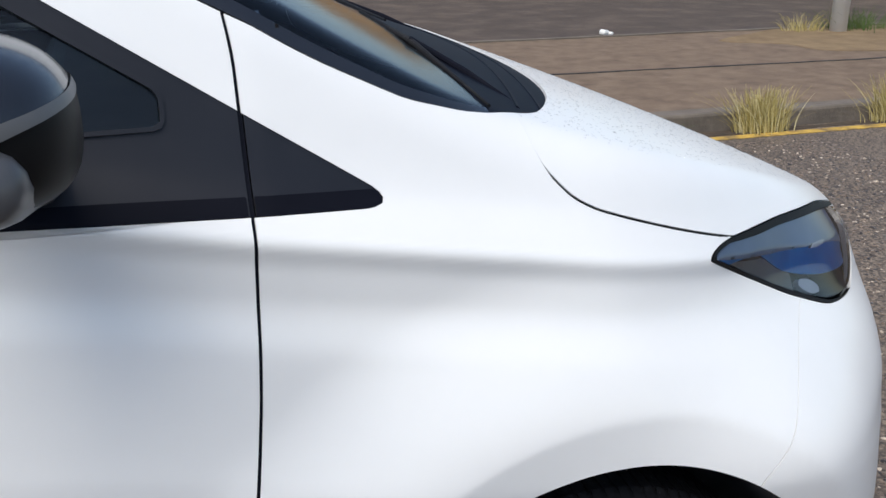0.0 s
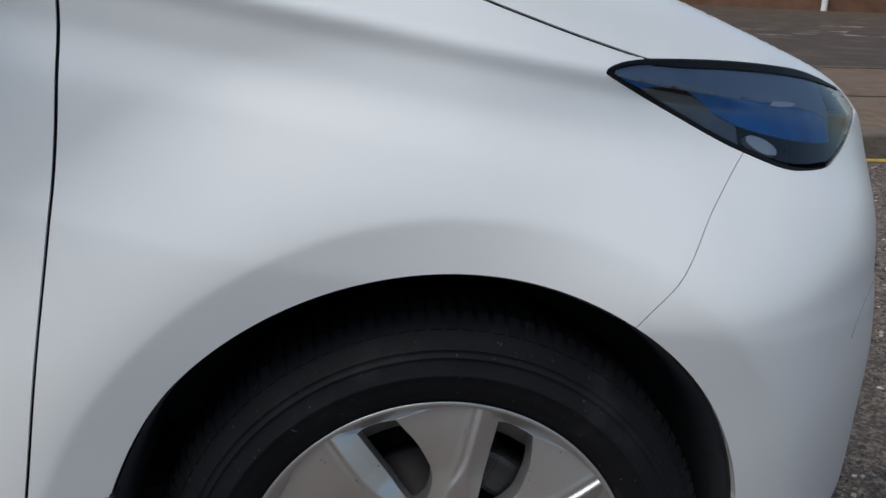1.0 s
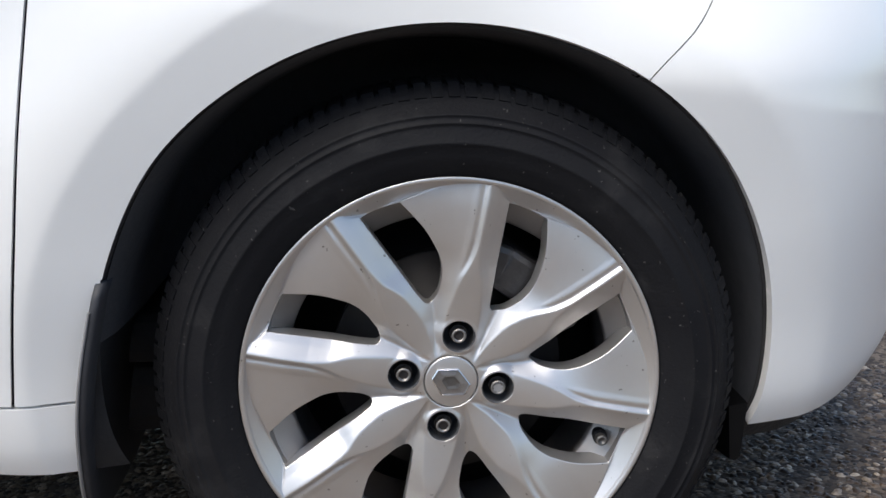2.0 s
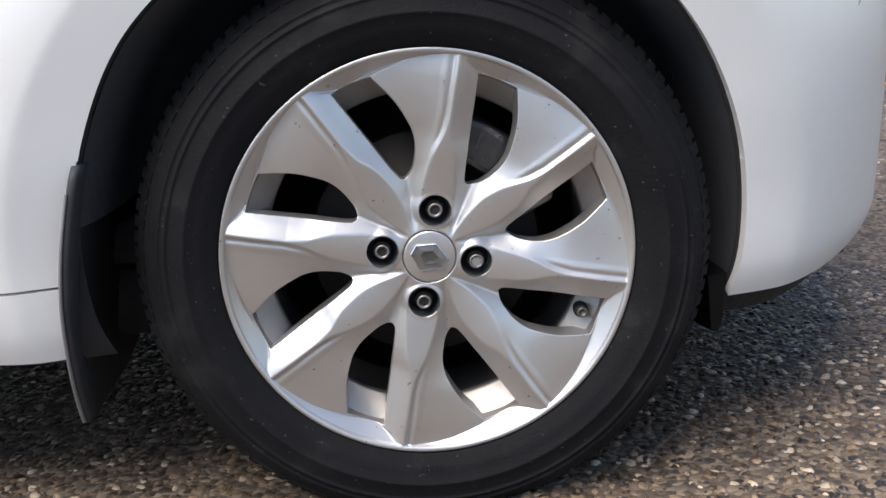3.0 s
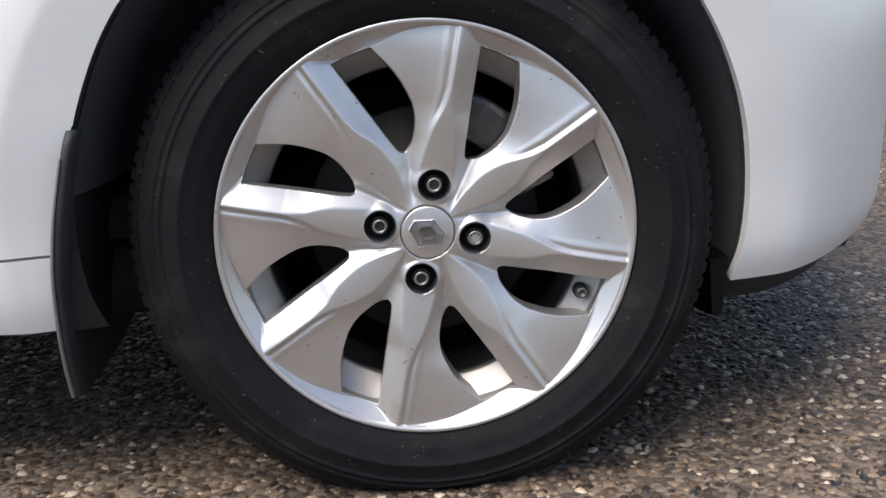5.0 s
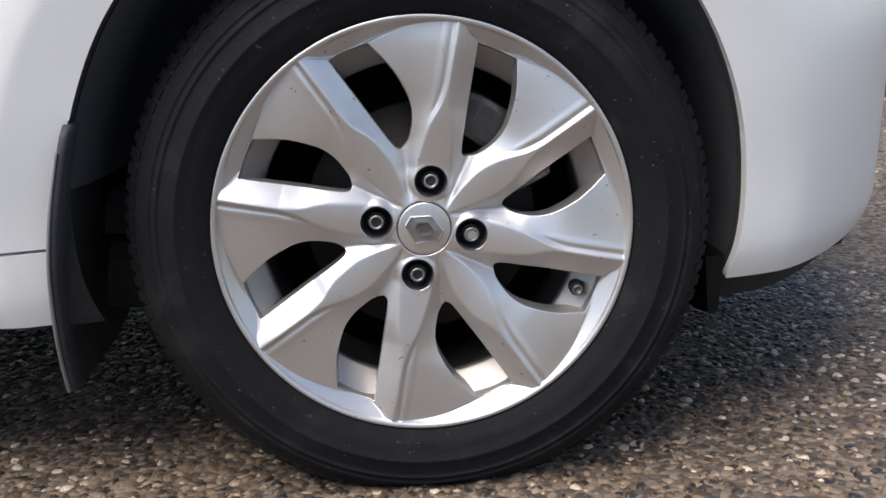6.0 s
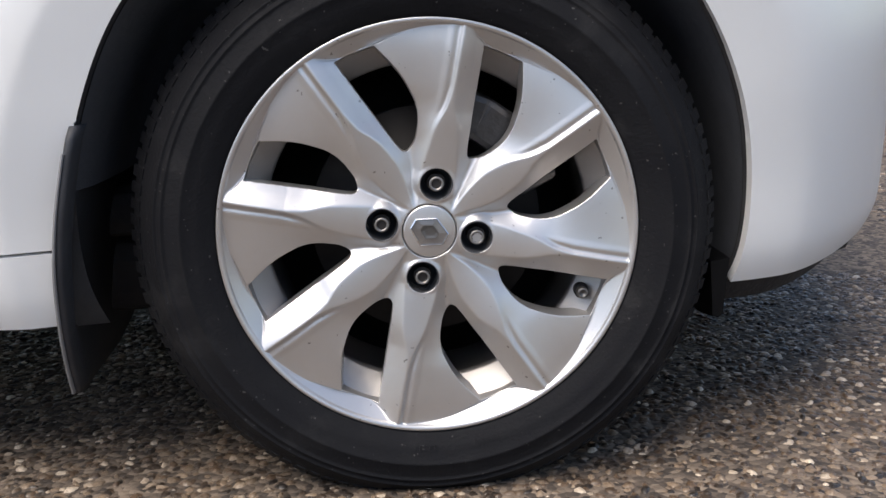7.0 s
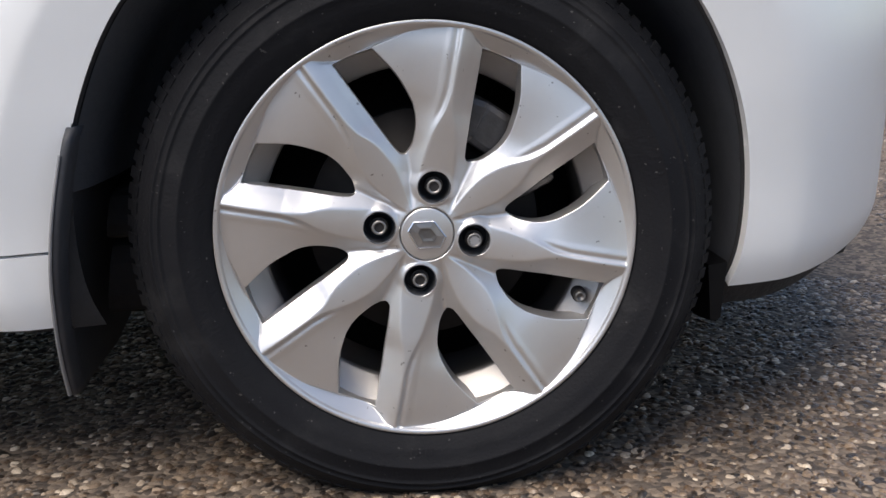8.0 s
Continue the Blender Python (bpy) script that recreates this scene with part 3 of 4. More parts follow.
def build_wheel(at, sign=1):
    c = np.array(at)
    rr = np.r_[np.linspace(0.0296, 0.2, 128), np.linspace(0.2012, 0.2235, 38)]
    aa = np.linspace(0, 2 * np.pi, 720, endpoint=False)
    R, A = np.meshgrid(rr, aa, indexing="ij")
    x, z = R * np.sin(A), R * np.cos(A)
    v = np.stack([x, -rim_height(x, z), z], -1).reshape(-1, 3)
    n, m = len(rr), len(aa)
    i, j = np.meshgrid(np.arange(n - 1), np.arange(m), indexing="ij")
    k = (j + 1) % m
    p, q, s, t = i * m + j, i * m + k, (i + 1) * m + k, (i + 1) * m + j
    f = np.concatenate([np.stack([p, s, q], -1).reshape(-1, 3), np.stack([p, t, s], -1).reshape(-1, 3)])
    v, f = clip(v, f, lambda w: -window_inside(w[:, 0], w[:, 2]))
    for h in range(4):
        g = NUT - TIP + h * np.pi / 2
        v, f = clip(v, f, lambda w: np.hypot(w[:, 0] - 0.0515 * np.sin(g), w[:, 2] - 0.0515 * np.cos(g)) - 0.0170)
    back = np.zeros_like(v)
    r = np.hypot(v[:, 0], v[:, 2])
    back[:, 1] = np.where(r < 0.21, 0.026, 0.010)
    inward = -0.02
    back[:, 0], back[:, 2] = v[:, 0] * inward, v[:, 2] * inward
    v2, f2 = rim_wall(v, f, back)

    def placed(w):
        w = np.array(w, float)
        co, si = math.cos(TIP), math.sin(TIP)
        w = np.stack([w[:, 0] * co + w[:, 2] * si, w[:, 1] * sign, -w[:, 0] * si + w[:, 2] * co], -1)
        return w + c

    def turned(profile, sides, flat=None):
        w, g = lathe([(a, b * sign) for a, b in profile], sides, c, flat)
        return w, g if sign > 0 else g[:, ::-1]

    wheel = mesh_object("wheel", placed(v2), f2, ALLOY, car, "silver eight-bladed alloy wheel")
    # tyre: from the bead over the sidewall and shoulder to the tread and back
    prof = [(0.219, 0.016), (0.2215, 0.005), (0.2245, 0.0012), (0.2275, -0.0015), (0.2295, -0.0022), (0.236, -0.007), (0.246, -0.0105), (0.257, -0.0125), (0.2585, -0.0137), (0.260, -0.0125),
            (0.273, -0.0105), (0.2765, -0.0094), (0.2775, -0.0106), (0.279, -0.0104), (0.2798, -0.0082), (0.2845, -0.0064), (0.2855, -0.0074), (0.287, -0.0070), (0.2878, -0.0048), (0.2965, 0.003), (0.3045, 0.012), (0.3105, 0.022), (0.3135, 0.032), (0.3142, 0.06), (0.3142, 0.13), (0.310, 0.165), (0.289, 0.185), (0.245, 0.19), (0.21, 0.17)]
    w, g = turned(prof, 180, c[2] - ZW + 0.001)
    mesh_object("tyre", w, g, RUBBER, wheel, "worn black rubber tyre")
    # shoulder blocks of the tread
    verts, faces = [], []
    count = 112
    for b in range(count):
        for r0, y0, r1, y1, half in ((0.3020, 0.0095, 0.3145, 0.030, 0.33), (0.3140, 0.034, 0.3166, 0.066, 0.38), (0.3140, 0.072, 0.3166, 0.115, 0.38)):
            base = len(verts)
            for e, lift in ((-1, 0.0), (1, 0.0)):
                g0 = 2 * np.pi * (b + 0.5 + e * half) / count
                for r_, y_ in ((r0 - 0.004, y0 + 0.003), (r0 + 0.0012, y0 - 0.0012), (r1 + 0.0022, y1), (r1 - 0.006, y1 + 0.001)):
                    zz = max(c[2] + r_ * np.cos(g0), c[2] - ZW + 0.0004)
                    verts.append((c[0] + r_ * np.sin(g0), c[1] + sign * y_, zz))
            faces += [(base, base + 1, base + 5, base + 4), (base + 1, base + 2, base + 6, base + 5), (base + 2, base + 3, base + 7, base + 6), (base, base + 3, base + 2, base + 1), (base + 4, base + 5, base + 6, base + 7)]
    tagged(mesh_object("tread", verts, faces, RUBBER, wheel, "blocks of the tyre's tread", smooth=False), kind="stuff")
    # raised marks on the sidewall, too worn to read
    marks, mf = [], []
    rng = random.Random(4)
    for start, total in ((163, 6), (181, 5)):
        for b in range(total):
            g0 = radians(start + b * 1.3)
            wide, tall = radians(rng.choice((0.4, 0.6, 0.8))), rng.choice((0.005, 0.006))
            base = len(marks)
            for dy in (0.002, -0.0003):
                for s1, r_ in ((-1, 0.2375), (1, 0.2375), (1, 0.2375 + tall), (-1, 0.2375 + tall)):
                    yy = curve(r_, [0.228, 0.234, 0.243, 0.252], [-0.003, -0.007, -0.0105, -0.0125]) + dy
                    marks.append((c[0] + r_ * np.sin(g0 + s1 * wide / 2), c[1] + sign * yy, c[2] + r_ * np.cos(g0 + s1 * wide / 2)))
            mf += [(base + 4, base + 5, base + 6, base + 7)] + [(base + a, base + (a + 1) % 4, base + 4 + (a + 1) % 4, base + 4 + a) for a in range(4)]
    tagged(mesh_object("sidewall_marking", marks, mf, RUBBER, wheel, "raised marks on the sidewall", smooth=False), kind="stuff")
    # inner barrel
    w, g = turned([(0.2215, 0.003), (0.216, 0.014), (0.2048, 0.0225), (0.1990, 0.0275), (0.1790, 0.0450), (0.1768, 0.0475), (0.1768, 0.056), (0.184, 0.075), (0.184, 0.17)], 120)
    mesh_object("barrel", w, g, BARREL, wheel, "inner barrel of the wheel")
    w, g = turned([(0.0, 0.0108), (0.0265, 0.0112), (0.0280, 0.0117), (0.0286, 0.0130), (0.0287, 0.0165), (0.0310, 0.0166), (0.0, 0.021)], 72)
    cap = mesh_object("centre_cap", w, g, ALLOY, wheel, "round silver centre cap")
    # the badge: a plain six-sided plate with a bright narrow rim and a sunk, faceted middle
    six = [(-0.0142, 0.0142), (0.0078, 0.0142), (0.0202, -0.0034), (0.0142, -0.0146), (-0.0104, -0.0146), (-0.0204, 0.0046)]

    def plate(name, rings, mat, label, closed=True):
        vv, ff = [], []
        for s_, y_ in rings:
            vv += [(c[0] + a_ * s_, c[1] + sign * y_, c[2] + b_ * s_) for a_, b_ in six]
        for ri in range(len(rings) - 1):
            ff += [(ri * 6 + e, ri * 6 + (e + 1) % 6, ri * 6 + 6 + (e + 1) % 6, ri * 6 + 6 + e)[::sign] for e in range(6)]
        if closed:
            ff.append(tuple(range(len(vv) - 6, len(vv)))[::sign])
        return mesh_object(name, vv, ff, mat, cap, label, smooth=False)

    plate("badge_frame", [(1.04, 0.012), (1.02, 0.0086), (0.97, 0.0080), (0.92, 0.0098)], CHROME, "bright narrow rim of the badge", False)
    plate("badge", [(0.94, 0.012), (0.94, 0.0098), (0.55, 0.0086)], SATIN, "plain six-sided grey badge plate")
    plate("badge_hollow", [(0.50, 0.0092), (0.47, 0.0074), (0.28, 0.0080)], STEEL, "sunk dark middle of the badge")
    for h in range(4):
        g0 = NUT + h * np.pi / 2
        cx, cz = 0.0515 * math.sin(g0), 0.0515 * math.cos(g0)
        cc = np.array((c[0] + cx, c[1], c[2] + cz))
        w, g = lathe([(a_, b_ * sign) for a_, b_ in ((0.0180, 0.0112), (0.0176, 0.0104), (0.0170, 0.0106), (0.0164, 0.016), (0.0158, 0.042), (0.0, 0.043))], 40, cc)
        # the bore is dark grey, so part of its shade is colour
        mesh_object("nut_well", w, g if sign > 0 else g[:, ::-1], SMOKE, wheel, "recess round a wheel bolt, coloured dark for its shade")
        bm = bmesh.new()
        m_ = Matrix.Translation(cc + (0, sign * 0.026, 0)) @ Matrix.Rotation(radians(90), 4, "X")
        bmesh.ops.create_cone(bm, cap_ends=True, segments=32, radius1=0.0100, radius2=0.0096, depth=0.012, matrix=m_)
        bmesh.ops.create_cone(bm, cap_ends=True, segments=6, radius1=0.0080, radius2=0.0074, depth=0.014, matrix=Matrix.Translation((0, -sign * 0.006, 0)) @ m_)
        w2, g2 = lathe([(0.0080, -0.0006 * sign), (0.0074, -0.0022 * sign), (0.0056, -0.0022 * sign), (0.0050, 0.002 * sign), (0.0, 0.002 * sign)], 24, cc + (0, sign * 0.0125, 0))
        part("wheel_bolt", bm, RUST, wheel, "dark steel wheel bolt")
        mesh_object("bolt_socket", w2, g2 if sign > 0 else g2[:, ::-1], SOCKET, wheel, "worn bright socket of a wheel bolt")
        if h == 1:
            bm = bmesh.new()
            ring = [bm.verts.new(cc + ((0.0068 if e % 2 else 0.0044) * math.sin(e * math.pi / 7), sign * 0.0108, (0.0068 if e % 2 else 0.0044) * math.cos(e * math.pi / 7))) for e in range(14)]
            bmesh.ops.extrude_face_region(bm, geom=[bm.faces.new(ring)])
            for v_ in ring:
                v_.co.y += sign * 0.004
            part("lock_insert", bm, PALEGREY, wheel, "star-shaped pale insert of the locking bolt")
    # valve
    bm = bmesh.new()
    vx, vz = c[0] + 0.167, c[2] - 0.080
    rod(bm, (vx + 0.003, c[1] + sign * 0.046, vz - 0.002), (vx, c[1] + sign * 0.026, vz), 0.0088, 0.0080, 20)
    valve = part("valve", bm, RUBBER, wheel, "black tyre valve", smooth=True)
    w, g = lathe([(a_, b_ * sign) for a_, b_ in ((0.0062, 0.028), (0.0064, 0.020), (0.0056, 0.0175), (0.0036, 0.0172), (0.0032, 0.0195), (0.0, 0.0195))], 20, np.array((vx, c[1], vz)))
    mesh_object("valve_cap", w, g if sign > 0 else g[:, ::-1], STEEL, wheel, "small grey valve cap")
    return wheel


def build_brake(at, sign=1):
    c = np.array(at)
    w, g = lathe([(a, b * sign) for a, b in ((0.0, 0.055), (0.07, 0.055), (0.075, 0.075), (0.129, 0.075), (0.129, 0.097), (0.05, 0.097))], 72, c)
    mesh_object("brake_disc", w, g if sign > 0 else g[:, ::-1], RUST, car, "dull worn brake disc")
    # added black disc stands for the shadow seen through the wheel's openings
    w, g = lathe([(a, b * sign) for a, b in ((0.0, 0.125), (0.176, 0.125), (0.176, 0.132), (0.0, 0.132))], 60, c)
    mesh_object("dark_closing_disc", w, g if sign > 0 else g[:, ::-1], BLACK, car, "added black disc standing for the dark behind the brake")
    bm = bmesh.new()
    for a in (22, 36, 50, 64):
        t = radians(a)
        box(bm, (0.045, 0.075, 0.05), Matrix.Translation((c[0] + 0.128 * math.sin(t), c[1] + sign * 0.082, c[2] + 0.128 * math.cos(t))) @ Matrix.Rotation(t, 4, "Y"), 0.008)
    caliper = part("brake_caliper", bm, CAST, car, "dark cast brake caliper")
    # pale plate at the bracket's edge, in place of the caliper's highlight
    bm = bmesh.new()
    t = radians(15)
    box(bm, (0.010, 0.05, 0.042), Matrix.Translation((c[0] + 0.131 * math.sin(t), c[1] + sign * 0.060, c[2] + 0.131 * math.cos(t))) @ Matrix.Rotation(t, 4, "Y"), 0.002)
    part("caliper_bright_edge", bm, SOCKET, caliper, "bracket edge made pale for the caliper's highlight")


for axle in (0.0, BACK):
    build_wheel((axle, 0.0, ZW))
    build_wheel((axle, 2 * CL, ZW), -1)
    for y, s in ((0.0, 1), (2 * CL, -1)):
        build_brake((axle, y, ZW), s)
        # wheel-arch lining, set just inside the wing
        deg = np.linspace(-80 if axle == 0.0 else -97, 110, 64)
        rad = arch_radius(deg)
        ax, az = axle + rad * np.sin(np.radians(deg)), ZW + rad * np.cos(np.radians(deg))
        az = np.maximum(az, 0.2)
        lo, hi = np.full(64, -0.2), np.full(64, 0.6)
        for _ in range(24):
            mid = (lo + hi) / 2
            out = side(ax, mid, az) > 0
            lo, hi = np.where(out, mid, lo), np.where(out, hi, mid)
        rows = [(0.0025, hi + 0.0115), (0.004, hi + 0.016), (0.010, hi + 0.05), (0.016, np.maximum(hi + 0.1, 0.14)), (0.016, np.full(64, 0.30)), (0.19, np.full(64, 0.32)), (0.34, np.full(64, 0.32))]
        v, f = [], []
        for inset, deep in rows:
            rr = np.maximum(rad - inset, 0.02)
            v += [(axle + r_ * math.sin(t), y + s * d_, ZW + r_ * math.cos(t)) for r_, d_, t in zip(rr, deep, np.radians(deg))]
        f = [(i_ * 64 + j_, i_ * 64 + j_ + 1, (i_ + 1) * 64 + j_ + 1, (i_ + 1) * 64 + j_) for i_ in range(len(rows) - 1) for j_ in range(63)]
        mesh_object("arch_liner", v, f, LINING, car, "black wheel-arch lining")


# mud flaps behind the front wheels
def mud_flap(y0, s):
    bm = bmesh.new()
    rings = []
    for z in np.linspace(0.426, 0.112, 28):
        xf = float(flap_line(z))
        inner = float(curve(z, [0.112, 0.14, 0.17, 0.22, 0.30, 0.426], [0.27, 0.38, 0.46, 0.52, 0.52, 0.3]))
        out = float(curve(z, [0.112, 0.16, 0.21, 0.29, 0.36, 0.41, 0.426], [0.076, 0.040, 0.010, -0.022, -0.034, -0.034, -0.024]))
        th = 0.0045
        pts = [(xf - th, out + 0.002), (xf - th + 0.002, out), (xf + th - 0.002, out), (xf + th, out + 0.003), (xf + th + 0.003, out + 0.022), (xf + th, out + 0.034), (xf + th - 0.002, inner), (xf - th, inner)]
        rings.append([bm.verts.new((x, y0 + s * y, z)) for x, y in pts])
    n = len(rings[0])
    for a, b in zip(rings, rings[1:]):
        for k in range(n):
            bm.faces.new((a[k], a[(k + 1) % n], b[(k + 1) % n], b[k]))
    bm.faces.new(rings[0])
    bm.faces.new(rings[-1][::-1])
    flap = part("mud_flap", bm, FLAP, car, "black rubber mud flap", smooth=True)
    # pale rod along the outer edge gives the light caught by the flap's thickness
    bm = bmesh.new()
    zs = np.linspace(0.40, 0.114, 16)
    pts = [Vector((float(flap_line(z)) - 0.004, y0 + s * (float(curve(z, [0.112, 0.16, 0.21, 0.29, 0.36, 0.41], [0.076, 0.040, 0.010, -0.022, -0.034, -0.034])) - 0.001), z)) for z in zs]
    tube(bm, pts, [0.0014 + 0.004 * (0.4 - p.z) for p in pts], 6)
    part("flap_lit_edge", bm, PALEGREY, flap, "outer edge of the flap, painted pale as if lit")
    return flap


def wheel_deflector(y0, s):
    """A soft black apron that hangs below the bumper, just ahead of the tyre."""
    bm = bmesh.new()
    rings = []
    for k in range(9):
        y = y0 + s * (0.052 + 0.024 * k)
        drop = 0.172 - 0.016 * math.sin(math.pi * min(1.0, (k + 1) / 5) * 0.5)
        rings.append([bm.verts.new(p) for p in ((0.322, y, 0.235), (0.344, y, 0.238), (0.338, y, drop + 0.006), (0.333, y, drop), (0.326, y, drop + 0.002))])
    for a, b in zip(rings, rings[1:]):
        for e in range(5):
            bm.faces.new((a[e], a[(e + 1) % 5], b[(e + 1) % 5], b[e]))
    bm.faces.new(rings[0])
    bm.faces.new(rings[-1][::-1])
    part("wheel_deflector", bm, BLACK, car, "black apron ahead of the front tyre", smooth=False)


wheel_deflector(0.0, 1)
wheel_deflector(2 * CL, -1)
mud_flap(0.0, 1)
mud_flap(2 * CL, -1)
# underbody
bm = bmesh.new()
box(bm, (3.4, 1.3, 0.10), Matrix.Translation((-1.30, CL, 0.215)), 0.03)
box(bm, (0.5, 1.15, 0.1), Matrix.Translation((0.36, CL, 0.22)), 0.03)
part("underbody", bm, LINER, car, "black underbody")


# ---- headlamps ----
def lamp_cut(grow):
    return [lambda v: lamp_inside(v, grow), lambda v: v[:, 2] - 0.7]


panel("headlamp_lens", lamp_cut(-0.005), LENS, car, "clear glossy headlamp lens", lift=0.0005, thick=0.004)
panel("headlamp_bezel", lamp_cut(0.0) + [lambda v: -lamp_inside(v, -0.0038 + 0.0037 * step(0.38, 0.51, v[:, 0])), lambda v: 0.51 - v[:, 0]], BLACK, car, "black headlamp edge", lift=0.0008, thick=0.006)
panel("headlamp_shade", lamp_cut(-0.0005) + [lambda v: v[:, 2] - lamp_top(v[:, 0]) + 0.003 + 0.005 * step(0.19, 0.30, v[:, 0]) * step(0.62, 0.48, v[:, 0]), lambda v: 0.585 - v[:, 0]], BLACK, car, "black shade strip under the bonnet edge", lift=0.0018, thick=0.02)
panel("headlamp_housing", lamp_cut(0.004) + [lambda v: 0.515 - v[:, 0]], SMOKE, car, "smoked headlamp housing", lift=-0.055, thick=-0.05)


def oval(cx, cz, rx, rz, lean=0.0):
    """Above zero inside an oval of the side view."""
    def value(v):
        x, z = v[:, 0] - cx, v[:, 2] - cz
        x, z = x * math.cos(lean) + z * math.sin(lean), z * math.cos(lean) - x * math.sin(lean)
        return (1 - np.hypot(x / rx, z / rz)) * min(rx, rz)
    return value


def lamp_crease(x):
    return curve(x, [0.17, 0.23, 0.293, 0.38, 0.45, 0.50, 0.54], [0.861, 0.8455, 0.833, 0.8195, 0.808, 0.796, 0.780])


def blue_low(x):
    return curve(x, [0.28, 0.293, 0.353, 0.40, 0.466, 0.53, 0.56], [0.84, 0.831, 0.796, 0.781, 0.766, 0.757, 0.756])


# above the crease the lens's sky reflection is put in as colour
panel("headlamp_sky_sheen", lamp_cut(-0.004) + [above(lamp_crease), lambda v: 0.53 - v[:, 0]], LAMPGREY, car, "blue-grey sky reflection painted in the upper headlamp", lift=-0.0025, thick=0.001)
panel("headlamp_reflector", lamp_cut(-0.005) + [below(lambda x: lamp_crease(x) + 0.008), above(blue_low), lambda v: 0.532 - v[:, 0]], BLUE, car, "blue inner reflector", lift=-0.0042, thick=0.002)
panel("lamp_fin", lamp_cut(-0.005) + [below(lambda x: blue_low(x) + 0.014), above(lambda x: blue_low(x) + 0.011), lambda v: v[:, 0] - 0.37, lambda v: 0.53 - v[:, 0]], LAMPGREY, car, "dark fin across the blue reflector", lift=-0.003, thick=0.006)
panel("headlamp_bowl", lamp_cut(-0.007) + [oval(0.399, 0.7690, 0.027, 0.0076, -0.40)], POLISH, car, "bright lamp bowl", lift=-0.003, thick=0.008)
# a glint drawn as a thin near-white oval
panel("lamp_glint", lamp_cut(-0.006) + [oval(0.435, 0.8125, 0.030, 0.0034, -0.12)], POLISH, car, "thin bright glint painted in the headlamp", lift=-0.0006, thick=0.002)
panel("lamp_cover", lamp_cut(-0.006) + [below(lambda x: lamp_crease(x) - 0.002), lambda v: 0.365 - v[:, 0] - 1.9 * np.clip(v[:, 2] - 0.793, 0, None)], SILVERED, car, "grey inner cover of the headlamp", lift=-0.006, thick=0.01)
panel("bumper_recess", [oval(0.612, 0.495, 0.085, 0.072), lambda v: -oval(0.612, 0.495, 0.0836, 0.0708)(v), lambda v: v[:, 2] - 0.527, lambda v: v[:, 0] - 0.4, lambda v: 0.6 - v[:, 1]], PALEGREY, car, "grey edge of the recess in the bumper", lift=0.0006, thick=0.004)


# ---- door mirrors ----
def door_mirror(s):
    """A dark shell with a pale rim band, on a short grey foot; s is 1 for the near flank."""
    def y_at(y):
        return y if s > 0 else 2 * CL - y

    TILT = radians(24)

    def blob(name, mat, label, lo, hi, grow, parent):
        vs, fs = [], []
        nu, nv = 40, 24
        for i in range(nv + 1):
            ph = lo + (hi - lo) * i / nv
            for j in range(nu):
                th = 2 * math.pi * j / nu
                e = 0.75
                cx, cy, cz = math.cos(th) * math.cos(ph), math.sin(th) * math.cos(ph), math.sin(ph)
                cx, cz = cx * math.cos(TILT) - cz * math.sin(TILT), cz * math.cos(TILT) + cx * math.sin(TILT)
                px, py, pz = (math.copysign(abs(q) ** e, q) for q in (cx, cy, cz))
                vs.append((-0.592 + px * (0.088 + grow), y_at(-0.125 + py * (0.105 + grow)), 1.125 + pz * (0.060 + grow) - 0.012 * px))
        for i in range(nv):
            for j in range(nu):
                k = (j + 1) % nu
                fs.append((i * nu + j, i * nu + k, (i + 1) * nu + k, (i + 1) * nu + j)[:: s])
        return mesh_object(name, vs, fs, mat, parent, label)

    shell = blob("door_mirror", GLOSS, "dark glossy door mirror", radians(1), radians(90), 0.0, car)
    blob("mirror_band", BANDGREY, "grey band round the mirror", radians(-6), radians(1), 0.0012, shell)
    blob("mirror_base", BLACK, "black underside of the mirror", radians(-90), radians(-6), -0.001, shell)
    bm = bmesh.new()
    tube(bm, [Vector((-0.560 - 0.004 * t, y_at(0.02 - 0.262 * t), 1.05 + 0.050 * t)) for t in (0.0, 0.2, 0.4, 0.6, 0.8, 0.95, 1.0)], [0.036, 0.033, 0.031, 0.030, 0.029, 0.026, 0.018], 14)
    part("mirror_foot", bm, SMOKE, shell, "dark grey mirror foot", smooth=True)


door_mirror(1)
door_mirror(-1)


# ---- wipers and scuttle ----
def on_top(x, y, lift=0.0):
    return Vector((x, y, float(top_height(x, y)) + lift))


def wiper(mx, my, tip, arm_tip, label):
    bm = bmesh.new()
    a, b = on_top(mx, my, -0.012), on_top(*arm_tip, 0.002)
    mid = (a + b) / 2 + Vector((0, 0, 0.004))
    rod(bm, a - Vector((0, 0, 0.03)), a + Vector((0, 0, 0.004)), 0.012, 0.010, 16)
    rod(bm, a, mid, 0.006, 0.005, 8)
    rod(bm, mid, b, 0.005, 0.004, 8)
    arm = part("wiper_arm", bm, INKY, car, label)
    bm = bmesh.new()
    ends = [on_top(*tip[0], -0.002), on_top(*arm_tip, 0.0), on_top(*tip[1], -0.002)]
    pts = [ends[0].lerp(ends[1], k / 6) for k in range(6)] + [ends[1].lerp(ends[2], k / 6) for k in range(7)]
    tube(bm, pts, [0.0022 + 0.0022 * (1 - abs(k - 6) / 6) for k in range(13)])
    part("wiper_blade", bm, RUBBER, arm, "black wiper blade")


wiper(-0.018, 0.20, ((-0.088, 0.145), (-0.115, 0.62)), (-0.108, 0.38), "black wiper arm at rest")
wiper(0.05, 0.80, ((-0.06, 0.68), (-0.08, 1.25)), (-0.07, 0.95), "black wiper arm at rest")
bm = bmesh.new()
